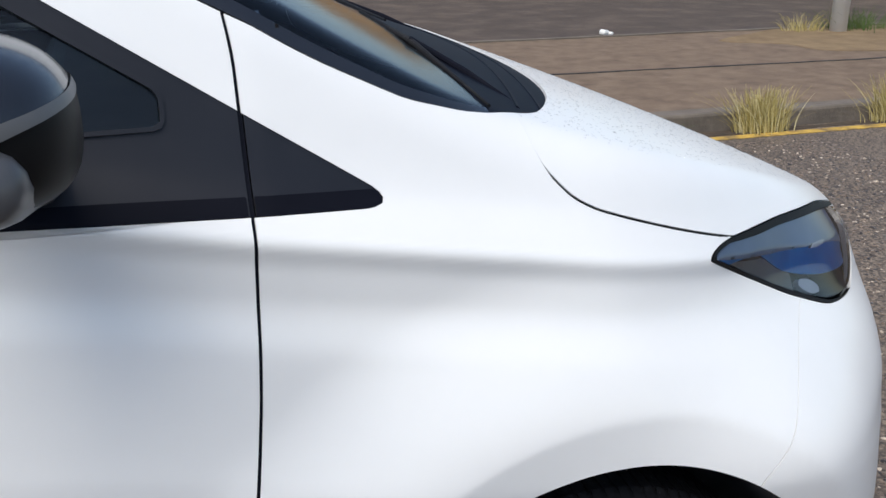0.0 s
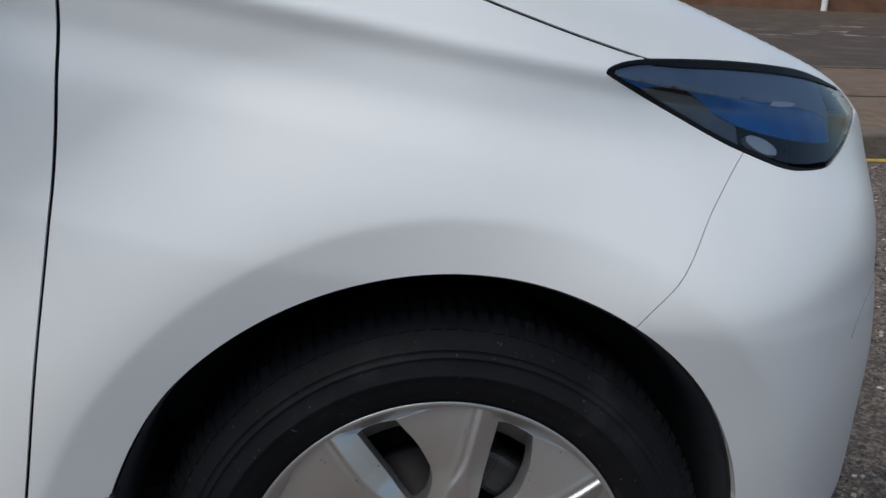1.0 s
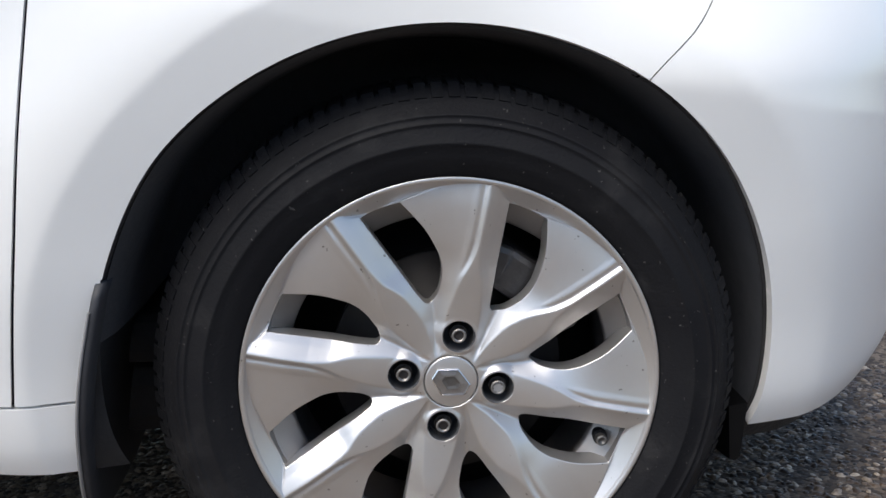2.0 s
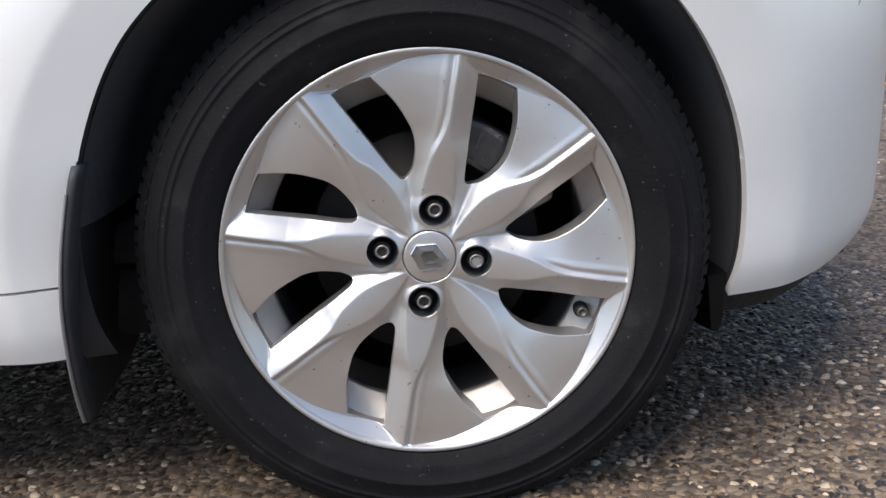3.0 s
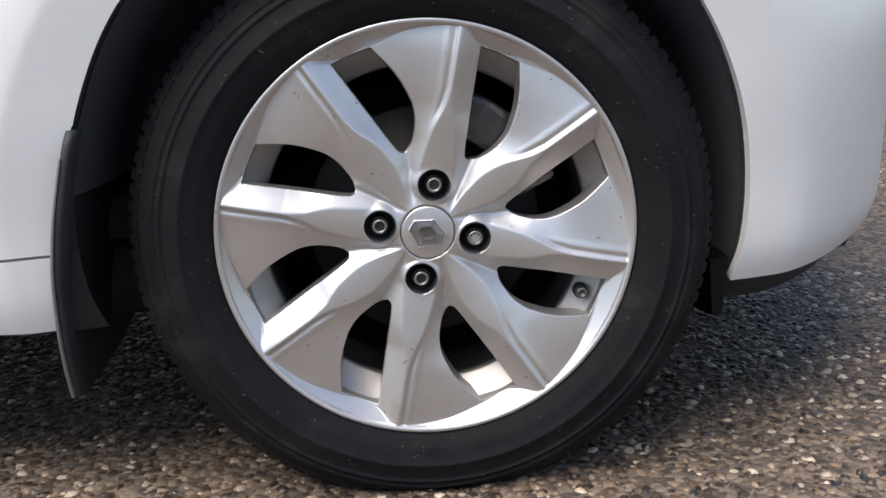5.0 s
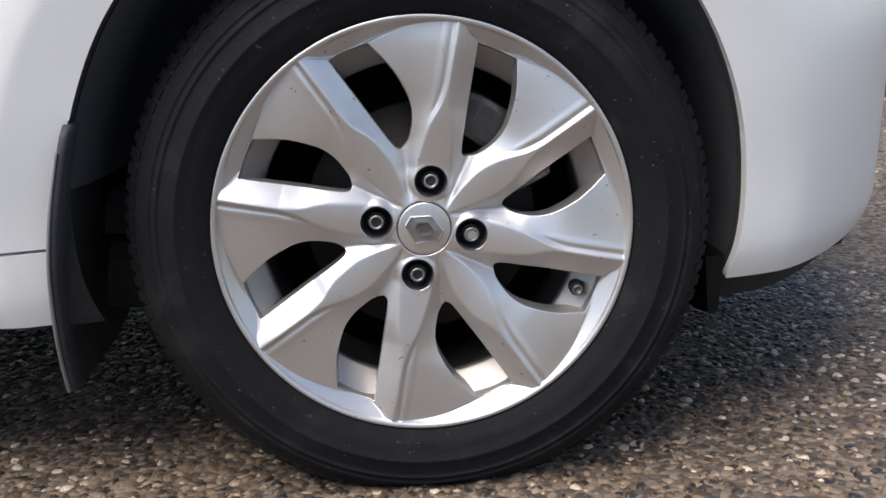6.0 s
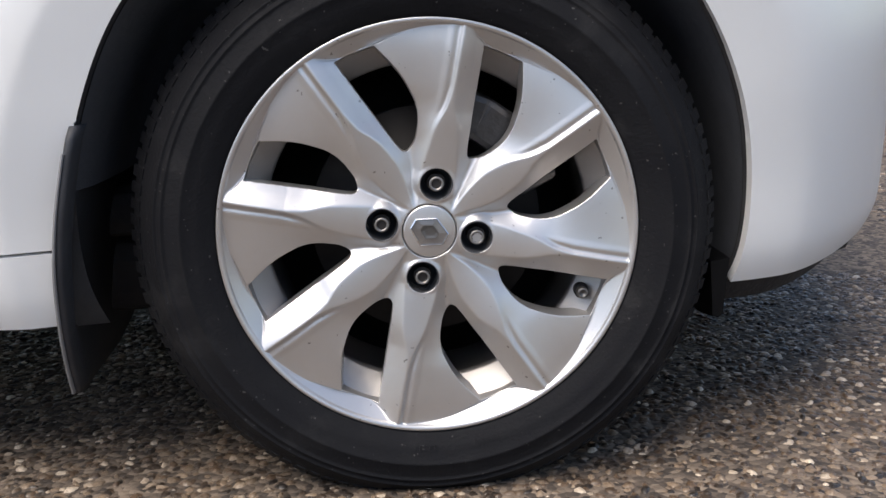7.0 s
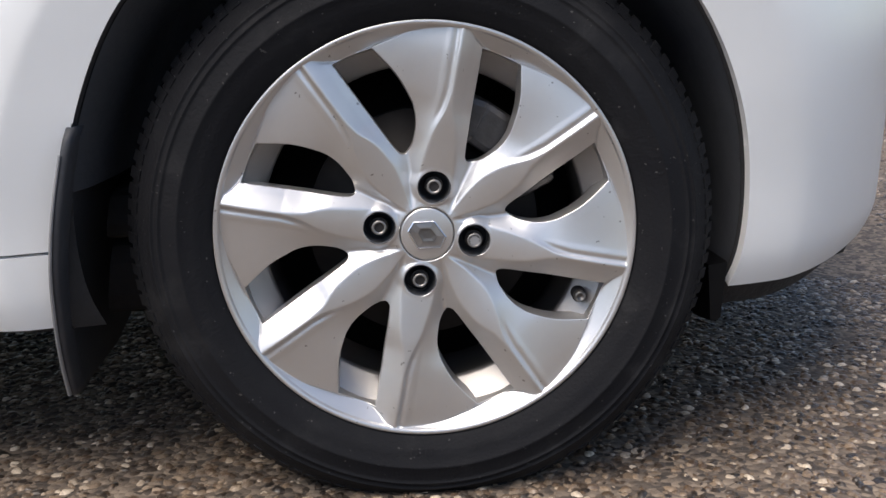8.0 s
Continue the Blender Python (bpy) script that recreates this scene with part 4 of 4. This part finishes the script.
for k in range(2):
    x0 = -0.047 + 0.034 * k
    pts = [on_top(x0 + 0.10 * (1 - ((y - CL) / 0.7) ** 2), y, -0.006) for y in np.linspace(CL - 0.66 + 0.02 * k, CL + 0.66 - 0.02 * k, 22)]
    for a, b in zip(pts, pts[1:]):
        rod(bm, a, b, 0.004, 0.004, 5)
tagged(part("scuttle_ribs", bm, INKY, car, "black ribs of the scuttle"), kind="stuff")

# the cabin, as far as the panes show it
bm = bmesh.new()
box(bm, (0.55, 1.30, 0.16), Matrix.Translation((-0.33, CL, 0.93)), 0.05, 3)
part("dashboard", bm, SMOKE, car, "dark dashboard")
for y0 in (0.48, 1.22):
    bm = bmesh.new()
    box(bm, (0.14, 0.46, 0.62), Matrix.Translation((-1.35, y0, 0.82)) @ Matrix.Rotation(radians(-14), 4, "Y"), 0.05, 3)
    box(bm, (0.48, 0.48, 0.16), Matrix.Translation((-1.10, y0, 0.52)), 0.05, 3)
    box(bm, (0.10, 0.26, 0.18), Matrix.Translation((-1.45, y0, 1.22)), 0.04, 3)
    part("seat", bm, LINER, car, "dark cloth front seat")
bm = bmesh.new()
box(bm, (2.3, 1.36, 0.06), Matrix.Translation((-1.4, CL, 0.30)), 0.02)
part("cabin_floor", bm, LINER, car, "dark cabin floor")



# ---- ground, road edge and the far side ----
def ground_material():
    m = material("coarse_asphalt", (0.06, 0.055, 0.05), 0.8)
    b = m.node_tree.nodes["Principled BSDF"]
    c = coords(m)
    v = node(m, "ShaderNodeTexVoronoi", Scale=110.0)
    wire(m, c, v.inputs["Vector"])
    n = node(m, "ShaderNodeTexNoise", Scale=0.9, Detail=5.0)
    wire(m, c, n.inputs["Vector"])
    col = ramp(m, v.outputs["Color"], [(0.15, (0.050, 0.041, 0.035)), (0.5, (0.125, 0.098, 0.078)), (0.85, (0.25, 0.20, 0.155))])
    mix = node(m, "ShaderNodeMix")
    mix.data_type, mix.blend_type = "RGBA", "MULTIPLY"
    mix.inputs["Factor"].default_value = 0.6
    wire(m, col, mix.inputs["A"])
    wire(m, ramp(m, n.outputs["Fac"], [(0.3, (0.55, 0.53, 0.5)), (0.7, (1, 0.97, 0.92))]), mix.inputs["B"])
    wire(m, mix.outputs["Result"], b.inputs["Base Color"])
    k = node(m, "ShaderNodeBump", Strength=0.8, Distance=0.003)
    wire(m, v.outputs["Distance"], k.inputs["Height"])
    k.invert = True
    wire(m, k.outputs[0], b.inputs["Normal"])
    return m


def stone_material(name, stops, rough):
    """Each loose piece takes its own colour between the stops."""
    m = material(name, stops[1][1], rough)
    b = m.node_tree.nodes["Principled BSDF"]
    g = node(m, "ShaderNodeNewGeometry")
    col = ramp(m, g.outputs["Random Per Island"], stops)
    n = node(m, "ShaderNodeTexNoise", Scale=340.0, Detail=4.0, Roughness=0.7)
    wire(m, coords(m), n.inputs["Vector"])
    mix = node(m, "ShaderNodeMix")
    mix.data_type, mix.blend_type = "RGBA", "MULTIPLY"
    mix.inputs["Factor"].default_value = 0.8
    wire(m, col, mix.inputs["A"])
    wire(m, ramp(m, n.outputs["Fac"], [(0.3, (0.45, 0.42, 0.40)), (0.62, (1, 1, 1))]), mix.inputs["B"])
    wire(m, mix.outputs["Result"], b.inputs["Base Color"])
    k = node(m, "ShaderNodeBump", Strength=0.7, Distance=0.0008)
    wire(m, n.outputs["Fac"], k.inputs["Height"])
    wire(m, k.outputs[0], b.inputs["Normal"])
    return m


ASPHALT = ground_material()
CHIPS = stone_material("asphalt_chips", [(0.0, (0.030, 0.026, 0.024)), (0.30, (0.062, 0.047, 0.037)), (0.5, (0.12, 0.082, 0.056)), (0.70, (0.175, 0.132, 0.096)), (0.88, (0.27, 0.20, 0.14)), (1.0, (0.66, 0.56, 0.44))], 0.28)
PAVING = grained("worn_paving", [(0.28, (0.100, 0.066, 0.041)), (0.5, (0.150, 0.103, 0.067)), (0.78, (0.205, 0.148, 0.099))], 7.0, 0.85, detail=10.0, bump=0.005, bump_scale=60)
FORECOURT = grained("dark_forecourt", [(0.3, (0.044, 0.031, 0.022)), (0.5, (0.066, 0.047, 0.034)), (0.72, (0.110, 0.082, 0.061))], 3.0, 0.85, detail=9.0, bump=0.004, bump_scale=50)
KERB = grained("kerb_stone", [(0.3, (0.10, 0.084, 0.068)), (0.8, (0.19, 0.16, 0.13))], 6.0, 0.85, bump=0.004, bump_scale=60)
YELLOW = grained("worn_yellow_paint", [(0.35, (0.16, 0.11, 0.05)), (0.55, (0.50, 0.32, 0.06)), (0.8, (0.58, 0.40, 0.10))], 9.0, 0.8)
PALE = grained("worn_pale_marks", [(0.40, (0.12, 0.095, 0.075)), (0.68, (0.30, 0.26, 0.22))], 8.0, 0.85)
WALL = grained("ochre_wall", [(0.3, (0.30, 0.17, 0.07)), (0.75, (0.42, 0.26, 0.12))], 0.9, 0.9, bump=0.01, bump_scale=12)
WALL_DULL = grained("dull_render", [(0.3, (0.27, 0.262, 0.25)), (0.75, (0.36, 0.352, 0.335))], 0.7, 0.9, bump=0.01, bump_scale=12)
PALING = grained("weathered_paling", [(0.3, (0.36, 0.36, 0.35)), (0.8, (0.55, 0.55, 0.53))], 4.0, 0.8)
POST = grained("white_post_paint", [(0.3, (0.74, 0.74, 0.73)), (0.8, (0.84, 0.84, 0.83))], 4.0, 0.55)
STRAW = stone_material("dry_grass", [(0.0, (0.22, 0.18, 0.05)), (0.4, (0.50, 0.41, 0.13)), (0.8, (0.68, 0.58, 0.27)), (1.0, (0.82, 0.75, 0.46))], 0.7)
WEED = grained("green_weed", [(0.3, (0.05, 0.09, 0.02)), (0.75, (0.12, 0.17, 0.04))], 12.0, 0.7)
EARTH = grained("bare_earth", [(0.3, (0.14, 0.09, 0.045)), (0.75, (0.24, 0.17, 0.09))], 5.0, 0.95, bump=0.01, bump_scale=40)
EARTH_DARK = grained("gutter_dirt", [(0.3, (0.035, 0.026, 0.018)), (0.75, (0.085, 0.062, 0.042))], 9.0, 0.95, bump=0.006, bump_scale=50)
PLINTH = grained("red_brown_plinth", [(0.3, (0.10, 0.05, 0.03)), (0.75, (0.19, 0.10, 0.06))], 2.5, 0.9, bump=0.006, bump_scale=20)
LITTER = grained("white_litter", [(0.3, (0.7, 0.7, 0.68)), (0.8, (0.8, 0.8, 0.78))], 30.0, 0.7)

bm = bmesh.new()
bmesh.ops.create_grid(bm, x_segments=2, y_segments=2, size=400)
ground = tagged(part("ground", bm, ASPHALT), "coarse grey-brown asphalt with exposed chips", "road", kind="structure")
KY = 4.06
bm = bmesh.new()
box(bm, (60, 3.3, 0.2), Matrix.Translation((0, KY + 0.15 + 1.65, 0.0)))
tagged(part("pavement", bm, PAVING), "worn brown asphalt pavement", "pavement", kind="structure")
bm = bmesh.new()
box(bm, (60, 60, 0.2), Matrix.Translation((0, KY + 3.45 + 30, 0.006)))
tagged(part("forecourt", bm, FORECOURT), "dark worn forecourt behind the pavement", "forecourt", kind="structure")
bm = bmesh.new()
box(bm, (60, 0.075, 0.003), Matrix.Translation((0, KY - 0.17, 0.0025)))
tagged(part("yellow_line", bm, YELLOW), "worn yellow line along the kerb", "road marking", kind="structure")
kerb = thing("kerb", "worn stone kerb along the pavement", "kerb", kind="structure")
me = None
for i in range(26):
    if me is None:
        bm = bmesh.new()
        box(bm, (0.908, 0.15, 0.24), Matrix.Translation((0, 0, 0)), 0.018)
        ob = part("kerb_stone", bm, KERB, kerb)
        me = ob.data
    else:
        ob = new("kerb_stone", me)
        ob.parent = kerb
    ob.location = (-9 + i * 0.914, KY + 0.075, -0.008 + 0.004 * math.sin(i * 2.1))


def ribbon(name, mat, pts, width, z, label, category):
    """A thin uneven strip that lies on the ground, such as a crack or a worn mark."""
    rng = random.Random(len(pts) * 7 + int(pts[0][0] * 100))
    vs, fs = [], []
    for k, (x, y) in enumerate(pts):
        w = width * rng.uniform(0.45, 1.2) * (0.25 if k in (0, len(pts) - 1) else 1)
        vs += [(x, y - w / 2, z), (x, y + w / 2, z), (x, y + w / 2, z - 0.02), (x, y - w / 2, z - 0.02)]
    for k in range(len(pts) - 1):
        for e in range(4):
            fs.append((4 * k + e, 4 * k + 4 + e, 4 * k + 4 + (e + 1) % 4, 4 * k + (e + 1) % 4))
    return tagged(mesh_object(name, vs, fs, mat, smooth=False), label, category, kind="structure")


rng = random.Random(11)
ribbon("pavement_joint", LINER, [(-9 + 0.3 * k, KY + 1.62 - 0.035 * (-9 + 0.3 * k - 3) + rng.gauss(0, 0.008)) for k in range(62)], 0.035, 0.1045, "dark open joint along the pavement", "joint")
ribbon("pavement_edge", KERB, [(-9 + 0.4 * k, KY + 3.46 + rng.gauss(0, 0.012)) for k in range(50)], 0.07, 0.113, "pale worn edging behind the pavement", "edging")
ribbon("gutter_dirt", EARTH_DARK, [(-9 + 0.22 * k, KY - 0.055 + rng.gauss(0, 0.006)) for k in range(86)], 0.10, 0.0035, "dark damp dirt in the gutter by the kerb", "dirt")
# worn pale scuffs on the forecourt
for k in range(48):
    x0, y0 = rng.uniform(-1.0, 11.5), rng.choice((rng.gauss(11.6, 0.8), rng.gauss(13.2, 0.7), rng.uniform(8.6, 14)))
    n = rng.randint(3, 5)
    ribbon("worn_mark", PALE, [(x0 + rng.uniform(0.06, 0.11) + 0.11 * q, y0 + rng.gauss(0, 0.05)) for q in range(n)], rng.uniform(0.06, 0.30), 0.1115, "pale worn scuff on the forecourt", "road marking")
# bare earth patch by the post
vs = [(6.4 + 1.5 * (1 + 0.15 * math.sin(5 * t)) * math.cos(t), 6.75 + 0.75 * (1 + 0.2 * math.cos(3 * t)) * math.sin(t), 0.104) for t in np.linspace(0, 2 * math.pi, 40, endpoint=False)]
tagged(mesh_object("earth_patch", vs + [(x, y, 0.08) for x, y, _ in vs], [tuple(range(40))] + [(k, k + 40, (k + 1) % 40 + 40, (k + 1) % 40) for k in range(40)], EARTH, smooth=False), "bare brown earth patch at the pavement's back", "earth", kind="structure")


def far_wall():
    a, b = Vector((-8.0, 26.5, 0)), Vector((10.4, 17.6, 0))
    d = b - a
    m = Matrix.Translation((a + b) / 2) @ Matrix.Rotation(math.atan2(d.y, d.x), 4, "Z")
    bm = bmesh.new()
    box(bm, (d.length, 0.3, 2.4), m @ Matrix.Translation((0, 0.15, 1.55)))
    tagged(part("wall_far", bm, WALL), "ochre rendered wall across the forecourt", "wall", kind="structure")
    bm = bmesh.new()
    box(bm, (d.length, 0.36, 0.42), m @ Matrix.Translation((0, 0.15, 0.16)), 0.02)
    tagged(part("wall_plinth", bm, PLINTH), "red-brown plinth of the ochre wall", "plinth", kind="structure")
    bm = bmesh.new()
    q = a + d * 0.945
    rod(bm, (q.x - 0.1, q.y - 0.12, 0.1), (q.x - 0.1, q.y - 0.12, 2.7), 0.06, 0.06, 12)
    tagged(part("downpipe", bm, POST), "pale downpipe on the ochre wall", "pipe")


far_wall()
# unseen wall added behind the camera to darken reflections in wheel and paint
bm = bmesh.new()
box(bm, (42, 0.3, 2.0), Matrix.Translation((-18, -11.0, 1.0)))
tagged(part("unseen_reflection_wall", bm, WALL_DULL), "unseen plain wall added behind the camera for reflections", "wall", kind="structure")


def paling_fence():
    a, b = Vector((10.5, 17.4, 0.1)), Vector((8.9, 7.9, 0.1))
    fence = thing("paling_fence", "weathered pale paling fence beside the forecourt", "fence")
    d = (b - a).normalized()
    turn = math.atan2(d.y, d.x)
    count = int((b - a).length / 0.15)
    me = None
    for k in range(count):
        p = a + d * 0.15 * k
        if me is None:
            bm = bmesh.new()
            box(bm, (0.095, 0.022, 1.5), Matrix.Translation((0, 0, 0.80)), 0.006, 1)
            ob = part("paling", bm, PALING, fence)
            me = ob.data
        else:
            ob = new("paling", me)
            ob.parent = fence
        ob.matrix_basis = Matrix.Translation(p) @ Matrix.Rotation(turn + 0.03 * math.sin(k * 2.3), 4, "Z")
    for z in (0.45, 1.25):
        bm = bmesh.new()
        rod(bm, a + Vector((0.05, 0, z)), b + Vector((0.05, 0, z)), 0.04, 0.04, 6)
        part("rail", bm, PALING, fence)


paling_fence()
bm = bmesh.new()
rod(bm, (6.25, 7.20, 0.1), (6.34, 7.22, 4.2), 0.082, 0.066, 24)
tagged(part("lamp_post", bm, POST, smooth=True), "white-painted round post behind the pavement", "post")
bm = bmesh.new()
box(bm, (0.09, 0.07, 0.05), Matrix.Translation((3.95, 7.62, 0.128)) @ Matrix.Rotation(0.5, 4, "Z") @ Matrix.Rotation(0.2, 4, "Y"), 0.018)
box(bm, (0.06, 0.05, 0.03), Matrix.Translation((4.01, 7.61, 0.118)) @ Matrix.Rotation(0.9, 4, "Z"), 0.014)
tagged(part("litter", bm, LITTER), "crumpled white litter at the pavement's back edge", "litter")


def tuft(x, y, z, count, tall, spread, seed, mat, label):
    rng = random.Random(seed)
    verts, faces = [], []
    for _ in range(count):
        a, lean = rng.uniform(0, 2 * math.pi), rng.gauss(0, 0.38)
        bx, by = rng.gauss(0, spread * 0.8), rng.gauss(0, spread * 0.45)
        h, w = tall * rng.uniform(0.35, 1.0), rng.uniform(0.0011, 0.0028)
        lx, ly = math.cos(a) * abs(lean) * h + 0.7 * bx, math.sin(a) * abs(lean) * h * 0.6
        b = len(verts)
        for k in range(5):
            t = k / 4
            cx, cy, cz = bx + lx * t * t, by + ly * t * t, h * t * (1 - 0.15 * t * abs(lean))
            ww = w * (1 - t) + 0.0006
            verts += [(cx - ww, cy, cz), (cx + ww * 0.5, cy + ww * 0.8, cz), (cx + ww, cy - 0.3 * ww, cz)]
        for k in range(4):
            for e in range(3):
                faces.append((b + 3 * k + e, b + 3 * k + (e + 1) % 3, b + 3 * k + 3 + (e + 1) % 3, b + 3 * k + 3 + e))
    ob = mesh_object("grass_tuft", verts, faces, mat, smooth=False)
    ob.location = (x, y, z)
    return tagged(ob, label, "grass", "tufts by the kerb", "stuff")


tuft(3.12, KY - 0.06, 0.0, 620, 0.28, 0.085, 1, STRAW, "dry yellow grass tuft growing at the kerb")
tuft(4.12, KY - 0.06, 0.0, 620, 0.30, 0.10, 2, STRAW, "dry yellow grass tuft growing at the kerb")
tuft(4.42, KY - 0.06, 0.0, 160, 0.26, 0.10, 3, WEED, "green weeds among dry grass at the kerb")
tuft(2.35, KY - 0.03, 0.0, 90, 0.10, 0.12, 4, WEED, "low green weeds in the kerb joint")
tuft(6.58, 7.30, 0.1, 300, 0.24, 0.22, 5, WEED, "green weeds at the foot of the post")
tuft(5.95, 7.35, 0.1, 120, 0.20, 0.15, 6, STRAW, "dry grass at the foot of the post")


# fine droplets on the bonnet
def droplets():
    v, f = SKIN_V, SKIN_F
    for cut in (ahead(bonnet_side), above(bonnet_front), lambda w: -screen_inside(w)):
        v, f = clip(v, f, cut)
    rng = np.random.default_rng(8)
    tri_ = v[f]
    area = np.linalg.norm(np.cross(tri_[:, 1] - tri_[:, 0], tri_[:, 2] - tri_[:, 0]), axis=1)
    up = np.abs(np.cross(tri_[:, 1] - tri_[:, 0], tri_[:, 2] - tri_[:, 0])[:, 2]) / np.maximum(area, 1e-12)
    weight = area * np.clip(up - 0.815, 0, None) ** 2
    pick = rng.choice(len(f), 5200, p=weight / weight.sum())
    w = rng.dirichlet((1, 1, 1), 5200)
    p = (tri_[pick] * w[:, :, None]).sum(1)
    size = 0.0006 + 0.0018 * rng.random(5200) ** 1.6
    ring = [(math.cos(t), math.sin(t), 0.0) for t in np.linspace(0, 2 * math.pi, 7)[:-1]]
    mid_ = [(0.6 * x, 0.6 * y, 0.55) for x, y, _ in ring]
    base = np.array(ring + mid_ + [(0, 0, 0.7)]) * (1, 1, 0.75)
    vs = (p[:, None] + base[None] * size[:, None, None]).reshape(-1, 3)
    fs = np.array([(k, (k + 1) % 6, 6 + (k + 1) % 6) for k in range(6)] + [(k, 6 + (k + 1) % 6, 6 + k) for k in range(6)] + [(6 + k, 6 + (k + 1) % 6, 12) for k in range(6)])
    fs = (fs[None] + 13 * np.arange(5200)[:, None, None]).reshape(-1, 3)
    drops = tagged(mesh_object("water_droplets", vs, fs, DEW), "fine rain droplets standing on the white bonnet", "water", kind="stuff")
    drops.visible_shadow = False


droplets()


# chips of stone bedded in the asphalt where the camera comes nearest
def chips(x0, x1, y0, y1, per, seed, small, big):
    rng = np.random.default_rng(seed)
    count = int((x1 - x0) * (y1 - y0) * per)
    base = np.array([(1, 0, 0), (0.5, 0.87, 0), (-0.5, 0.87, 0), (-1, 0, 0), (-0.5, -0.87, 0), (0.5, -0.87, 0), (0.5, 0.25, 1), (-0.3, 0.45, 1), (-0.35, -0.4, 1), (0.3, -0.5, 0.95)], float)
    tri = np.array([(0, 1, 6), (1, 7, 6), (1, 2, 7), (2, 3, 7), (3, 8, 7), (3, 4, 8), (4, 5, 9), (4, 9, 8), (5, 0, 9), (0, 6, 9), (6, 7, 8), (6, 8, 9)])
    p = np.stack([rng.uniform(x0, x1, count), rng.uniform(y0, y1, count)], -1)
    s = rng.uniform(small, big, count) ** 1.0
    a = rng.uniform(0, 2 * np.pi, count)
    v = base[None] * (1 + rng.uniform(-0.28, 0.28, (count, 10, 3)))
    v = v * np.stack([s, s * rng.uniform(0.5, 0.95, count), s * rng.uniform(0.20, 0.48, count)], -1)[:, None]
    co, si = np.cos(a)[:, None], np.sin(a)[:, None]
    x, y = v[..., 0] * co - v[..., 1] * si, v[..., 0] * si + v[..., 1] * co
    z = v[..., 2] + rng.uniform(-0.2, 0.05, (count, 1)) * s[:, None] * 0.5 - 0.0006
    v = np.stack([x + p[:, :1], y + p[:, 1:], z], -1).reshape(-1, 3)
    f = (tri[None] + 10 * np.arange(count)[:, None, None]).reshape(-1, 3)
    ob = mesh_object("stone_chips", v, f, CHIPS)
    return tagged(ob, "loose-looking brown and grey chips in the asphalt", "gravel", kind="stuff")


chips(-0.85, 1.15, -0.25, 0.80, 9000, 3, 0.0035, 0.0098)
chips(1.15, 3.3, -0.2, 3.75, 1500, 5, 0.005, 0.0125)
